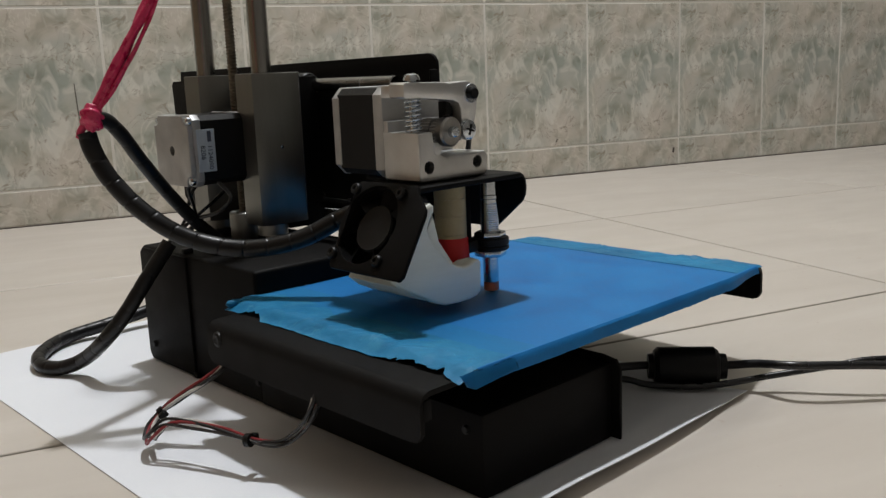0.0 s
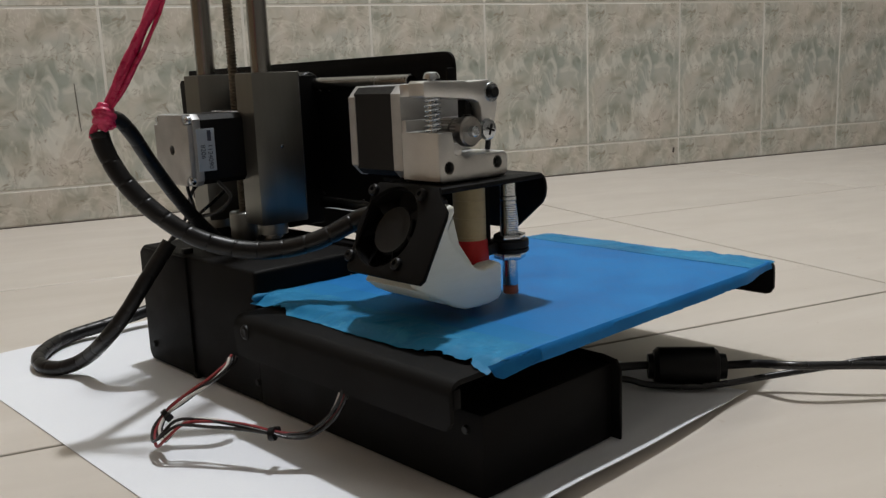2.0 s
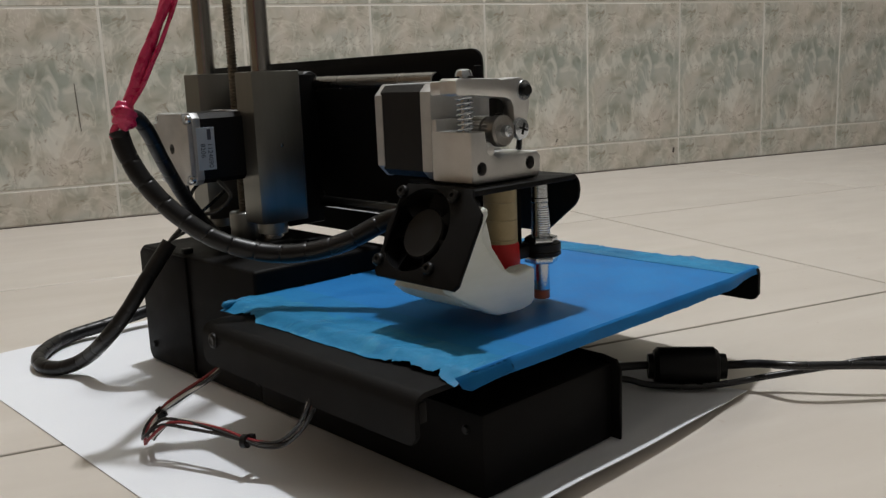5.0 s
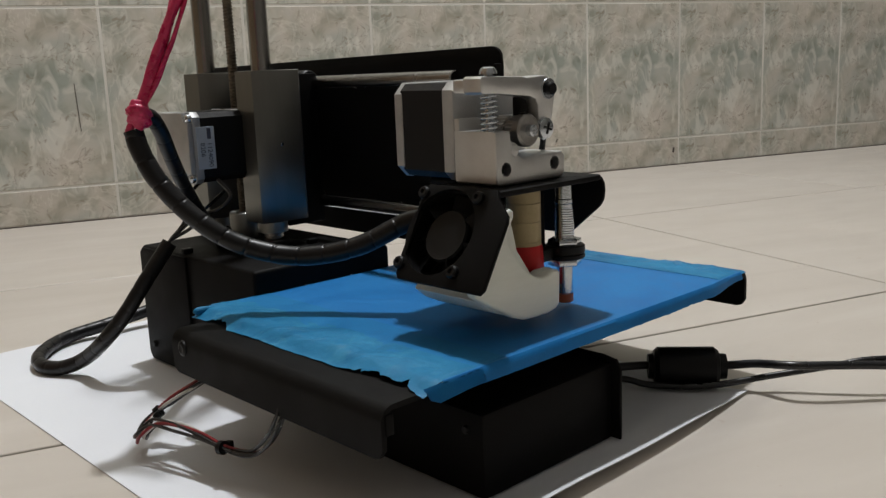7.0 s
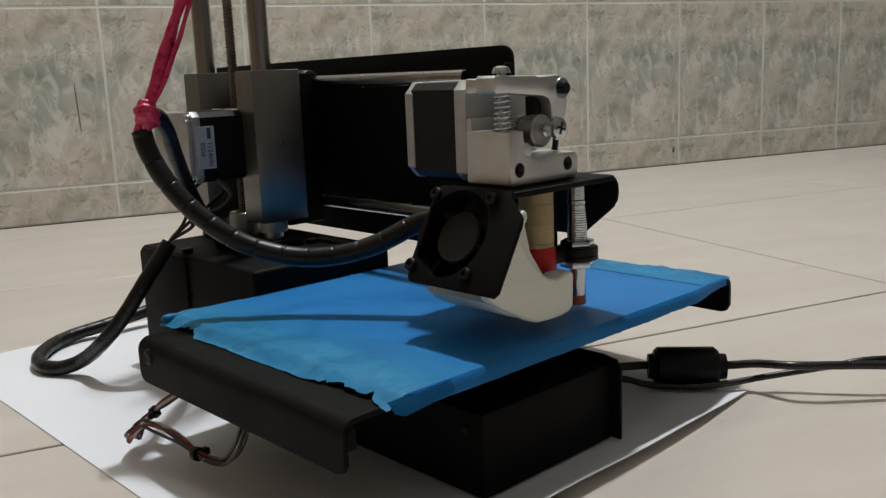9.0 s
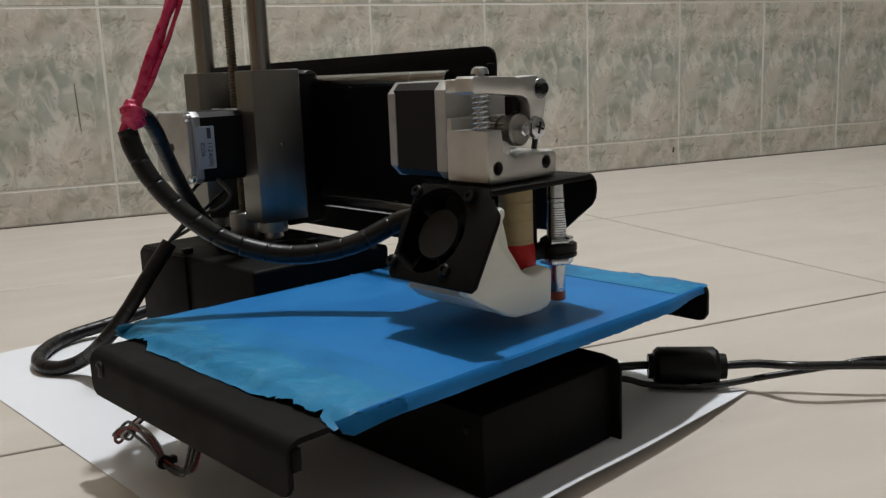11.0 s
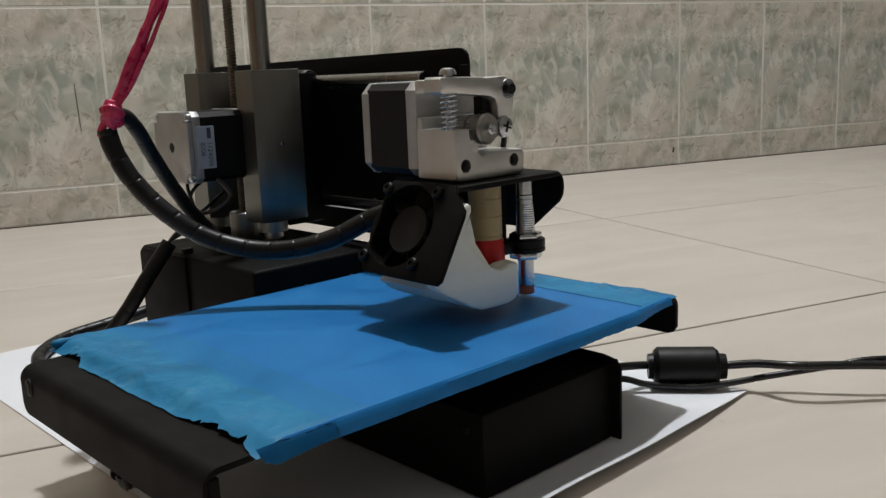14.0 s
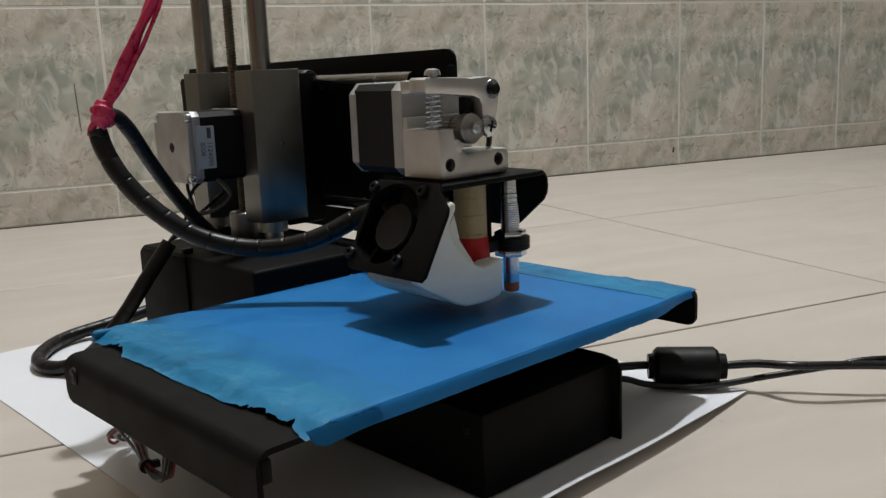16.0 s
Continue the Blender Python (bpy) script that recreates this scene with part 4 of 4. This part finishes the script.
def knot_mesh():
    bm = bmesh.new()
    bmesh.ops.create_icosphere(bm, subdivisions=4, radius=1.0)
    for v in bm.verts:
        d = v.co.normalized()
        ridge = 0.14 * abs(noise.noise(d * 2.6)) + 0.10 * math.sin(d.z * 9 + d.x * 4 + d.y * 3)
        v.co = Vector((d.x * 0.0060, d.y * 0.0056, d.z * 0.0076)) * (0.88 + ridge)
    return bm


pink = part("tape_knot", knot_mesh(), PINK, printer, "knotted bright pink plastic tape", angle=70)
cord_line = [(-0.0777, 0.1882, 0.1659), (-0.0748, 0.1877, 0.1737), (-0.0712, 0.1861, 0.1804), (-0.0640, 0.1829, 0.1938), (-0.0573, 0.1799, 0.2058), (-0.0508, 0.1772, 0.2180), (-0.0454, 0.1750, 0.2287), (-0.0353, 0.1713, 0.2501), (-0.0257, 0.1681, 0.2717)]


def crumple(s, a):
    return (0.60 + 0.40 * min(1.0, s / 0.045)) * (0.62 + 0.62 * abs(math.cos(a - s * 45))) * (1 + 0.22 * noise.noise((s * 130, math.cos(a) * 1.7, math.sin(a) * 1.7)))


part("tape_cord", tube(about(KNOT, cord_line), 0.0027, 20, 0.0010, shape=crumple), PINK, pink, "twisted pink tape cord", angle=70)
strand = [Vector(q) + Vector((0.0036, -0.0036, 0)) * math.sin(min(i, 7) * 0.42) for i, q in enumerate(cord_line)]
part("tape_strand", tube(about(KNOT, strand), 0.0012, 12, 0.0012, shape=crumple), PINK, pink, angle=70)
tail = [(0.0, 0.0, 0.0), (-0.0030, 0.002, -0.003), (-0.0052, 0.0032, -0.0062), (-0.0060, 0.004, -0.0095)]
part("tape_tail", tube(tail, 0.0024, 14, 0.0008, shape=crumple), PINK, pink, angle=70)

# power lead with its ferrite
lead = thing("power_lead", "black power lead with moulded ferrite, lying beside the printer", "power cable")
part("cord", tube([(0.0855, 0.0548, 0.0146), (0.1142, 0.0457, 0.0155), (0.1371, 0.0347, 0.0137), (0.1566, 0.0270, 0.0114), (0.1784, -0.0003, 0.0114), (0.1846, -0.0183, 0.0146), (0.1872, -0.0395, 0.0174), (0.2161, -0.0690, 0.0165), (0.2513, -0.1051, 0.0128), (0.3290, -0.1828, 0.0037)], 0.0022, 14), RUBBER, lead, "thick black round cord")
part("cord", tube([(0.0855, 0.0585, 0.0110), (0.1142, 0.0494, 0.0101), (0.1370, 0.0322, 0.0078), (0.1475, 0.0218, 0.0041), (0.1653, -0.0008, 0.0037), (0.1901, -0.0247, 0.0082), (0.2075, -0.0475, 0.0137), (0.2230, -0.0658, 0.0174), (0.2605, -0.1005, 0.0146), (0.3382, -0.1737, 0.0037)], 0.0017, 14), RUBBER, lead, "thin glossy black cord")
fa, fb = Vector((0.1566, 0.0265, 0.0108)), Vector((0.1796, -0.0011, 0.0108))
length = (fb - fa).length
ferrite = lathe("z", (0, 0, 0), [(-0.0022, 0.0030), (-0.0022, 0.0066), (0.0004, 0.0070), (0.0008, 0.0085), (0.0030, 0.0104), (length - 0.0040, 0.0104), (length - 0.0018, 0.0085), (length - 0.0014, 0.0070), (length + 0.0022, 0.0066), (length + 0.0022, 0.0030)], 36)
bmesh.ops.transform(ferrite, matrix=Matrix.Translation(fa) @ (fb - fa).to_track_quat("Z", "Y").to_matrix().to_4x4(), verts=ferrite.verts)
part("ferrite", ferrite, PLASTIC, lead, "moulded black ferrite cylinder")

# small clutter: cable ties on the base top
for x, y in ((0.004, 0.239), (0.066, 0.203)):
    part("cable_tie", box((x - 0.003, y - 0.002, TOP - 0.0002), (x + 0.003, y + 0.002, TOP + 0.0030), 0.0006), PLASTIC, base)
part("tie_tail", tube([(0.066, 0.203, TOP + 0.002), (0.055, 0.206, TOP + 0.003), (0.046, 0.204, TOP + 0.001)], 0.0007, 6), PLASTIC, base)

# ---- tiles of wall and floor ----
TW, TH, TZ, TU = 0.1800, 0.2212, 0.0454, -0.0607


def tile_mesh(name, w, h, gap, material, start=0.0):
    bm = box((gap / 2, 0.0, gap / 2), (w - gap / 2, 0.004, h - gap / 2))
    rim = [e for e in bm.edges if all(v.co.y < 0.001 for v in e.verts)]
    bmesh.ops.bevel(bm, geom=rim, offset=0.0007, segments=1, affect="EDGES")
    bmesh.ops.translate(bm, verts=bm.verts, vec=(0, 0, start))
    return mesh_of(name, bm, material, smooth=False)


full = tile_mesh("wall_tile", TW, TH, 0.0030, WALL_TILE)
low = tile_mesh("cut_wall_tile", TW, TZ, 0.0026, WALL_TILE, TH - TZ)
for c in range(-4, 13):
    for r in range(-1, 12):
        u, z = TU + c * TW, (TZ + r * TH if r >= 0 else TZ - TH)
        if u < SIDE_A or u + TW > SIDE_B or z > HIGH:
            continue
        ob = new("tile", full if r >= 0 else low)
        ob.parent = wall
        ob.location = (u, WALL_N - 0.0003 * abs(noise.noise((c * 1.7, r * 2.3, 0.4))), z)
for u, z, w, h, turn in ((-0.0970, 0.1440, 0.0008, 0.0600, -2.0), (0.6000, 0.0560, 0.0012, 0.0055, 35.0), (0.8280, 0.0250, 0.0032, 0.0085, 8.0), (0.7000, 0.0500, 0.0030, 0.0010, 0.0)):
    stain = box((-w / 2, -0.0010, -h / 2), (w / 2, 0.0, h / 2))
    ob = new("scratch", mesh_of("scratch", stain, JOINT))
    ob.parent, ob.matrix_basis = wall, pose(u, WALL_N, z, 0, turn, 0)
skirt_line = new("floor_joint", mesh_of("floor_joint", box((SIDE_A, WALL_N - 0.0006, -0.001), (SIDE_B, WALL_N + 0.0002, 0.0006)), JOINT))
skirt_line.parent = wall
FT, FV = 0.4000, 0.3930
floor_bm = box((0.0013, 0.0013, -0.006), (FT - 0.0013, FV - 0.0013, -0.0006))
rim = [e for e in floor_bm.edges if all(v.co.z > -0.001 for v in e.verts)]
bmesh.ops.bevel(floor_bm, geom=rim, offset=0.0005, segments=1, affect="EDGES")
floor_tile = mesh_of("floor_tile", floor_bm, FLOOR_TILE, smooth=False)
for i in range(-4, 5):
    for j in range(-3, 2):
        u, v = 0.4268 + i * FT, 0.1536 + j * FV
        ob = new("tile", floor_tile)
        ob.parent = floor
        ob.location = (u, v, 0.0)


# ---- what moves ----
# seconds, arm slide along -y, lift of the carriage
SLIDE = [(0.0, 0.0, 0.0), (0.5, -0.0035, 0.0001), (1.0, -0.0067, 0.0002), (1.5, -0.0101, 0.0003), (2.0, -0.0131, 0.0004), (2.5, -0.0163, 0.0005), (3.0, -0.0193, 0.0006), (3.5, -0.0228, 0.0007), (4.0, -0.0261, 0.0008),
         (6.5, -0.0440, 0.0014), (7.0, -0.0473, 0.0015), (7.5, -0.0506, 0.0015), (8.0, -0.0540, 0.0016), (8.2, -0.0547, 0.0016), (8.5, -0.0547, 0.0016), (9.2, -0.0546, 0.0016), (9.6, -0.0532, 0.0016),
         (11.5, -0.0380, 0.0017), (12.0, -0.0338, 0.0017), (12.5, -0.0315, 0.0018), (13.0, -0.0288, 0.0018), (13.5, -0.0260, 0.0018), (14.0, -0.0235, 0.0018), (14.5, -0.0213, 0.0018), (15.0, -0.0194, 0.0018), (15.5, -0.0165, 0.0018), (16.0, -0.0138, 0.0018)]
BED = [(0.0, 0.0), (0.5, 0.0035), (1.0, 0.0075), (1.5, 0.0115), (2.0, 0.0149), (2.5, 0.0168), (3.0, 0.0138), (3.5, 0.0100), (4.0, 0.0059), (6.5, -0.0143), (7.0, -0.0180), (7.5, -0.0216), (8.0, -0.0254), (8.5, -0.0299),
       (9.0, -0.0347), (11.5, -0.0639), (12.0, -0.0706), (12.5, -0.0747), (13.0, -0.0799), (13.5, -0.0851), (13.8, -0.0868), (14.0, -0.0864), (14.5, -0.0824), (15.0, -0.0790), (15.5, -0.0736), (16.0, -0.0682)]


def motions():
    walk(arm, [(t, pose(HEAD.x, HEAD.y + y, HEAD.z + z)) for t, y, z in SLIDE])
    walk(carriage, [(t, pose(0, 0, z)) for t, y, z in SLIDE])
    walk(bed, [(t, pose(HEAD.x + x, HEAD.y, HEAD.z)) for t, x in BED])
    # the bundle trails behind the bed that drags it: bed travel, place of its second tie, turn
    drag = [(-0.0868, -0.1030, 0.1060, -40.0), (-0.0747, -0.0958, 0.1045, -36.0), (-0.0254, -0.0662, 0.0968, -14.2), (0.0, -0.0492, 0.0943, 0.0), (0.0138, -0.0392, 0.0924, 9.3), (0.0168, -0.0371, 0.0920, 11.0)]
    trail = []
    for t, x in BED:
        px, py, turn = (float(np.interp(x, [r[0] for r in drag], [r[k] for r in drag])) for k in (1, 2, 3))
        trail.append((t, pose(px, py, 0, 0, 0, turn) @ Matrix.Translation((0.0492, -0.0943, 0))))
    walk(wires, trail)
    loops, returns, cords = [], [], []
    for t, y, z in SLIDE:
        swing = Matrix.Rotation(radians(66.0 * y if t < 10 else 66.0 * y + 1.2 * min(1.0, (t - 10) / 2)), 4, "Z")
        loop_pose = Matrix.Translation(ANCHOR + HEAD + Vector((0, y, z))) @ swing
        knot = loop_pose @ (KNOT - ANCHOR)
        turn = (KNOT - FOOT).rotation_difference(knot - HEAD - FOOT).to_matrix().to_4x4()
        loops.append((t, loop_pose))
        returns.append((t, Matrix.Translation(knot) @ turn @ Matrix.Translation(FOOT - KNOT)))
        cords.append((t, Matrix.Translation(knot) @ Matrix.Rotation(radians(170.0 * y), 4, Vector((0.68, 0.73, 0)))))
    walk(cable_loop, loops)
    walk(cable_return, returns)
    walk(pink, cords)


motions()
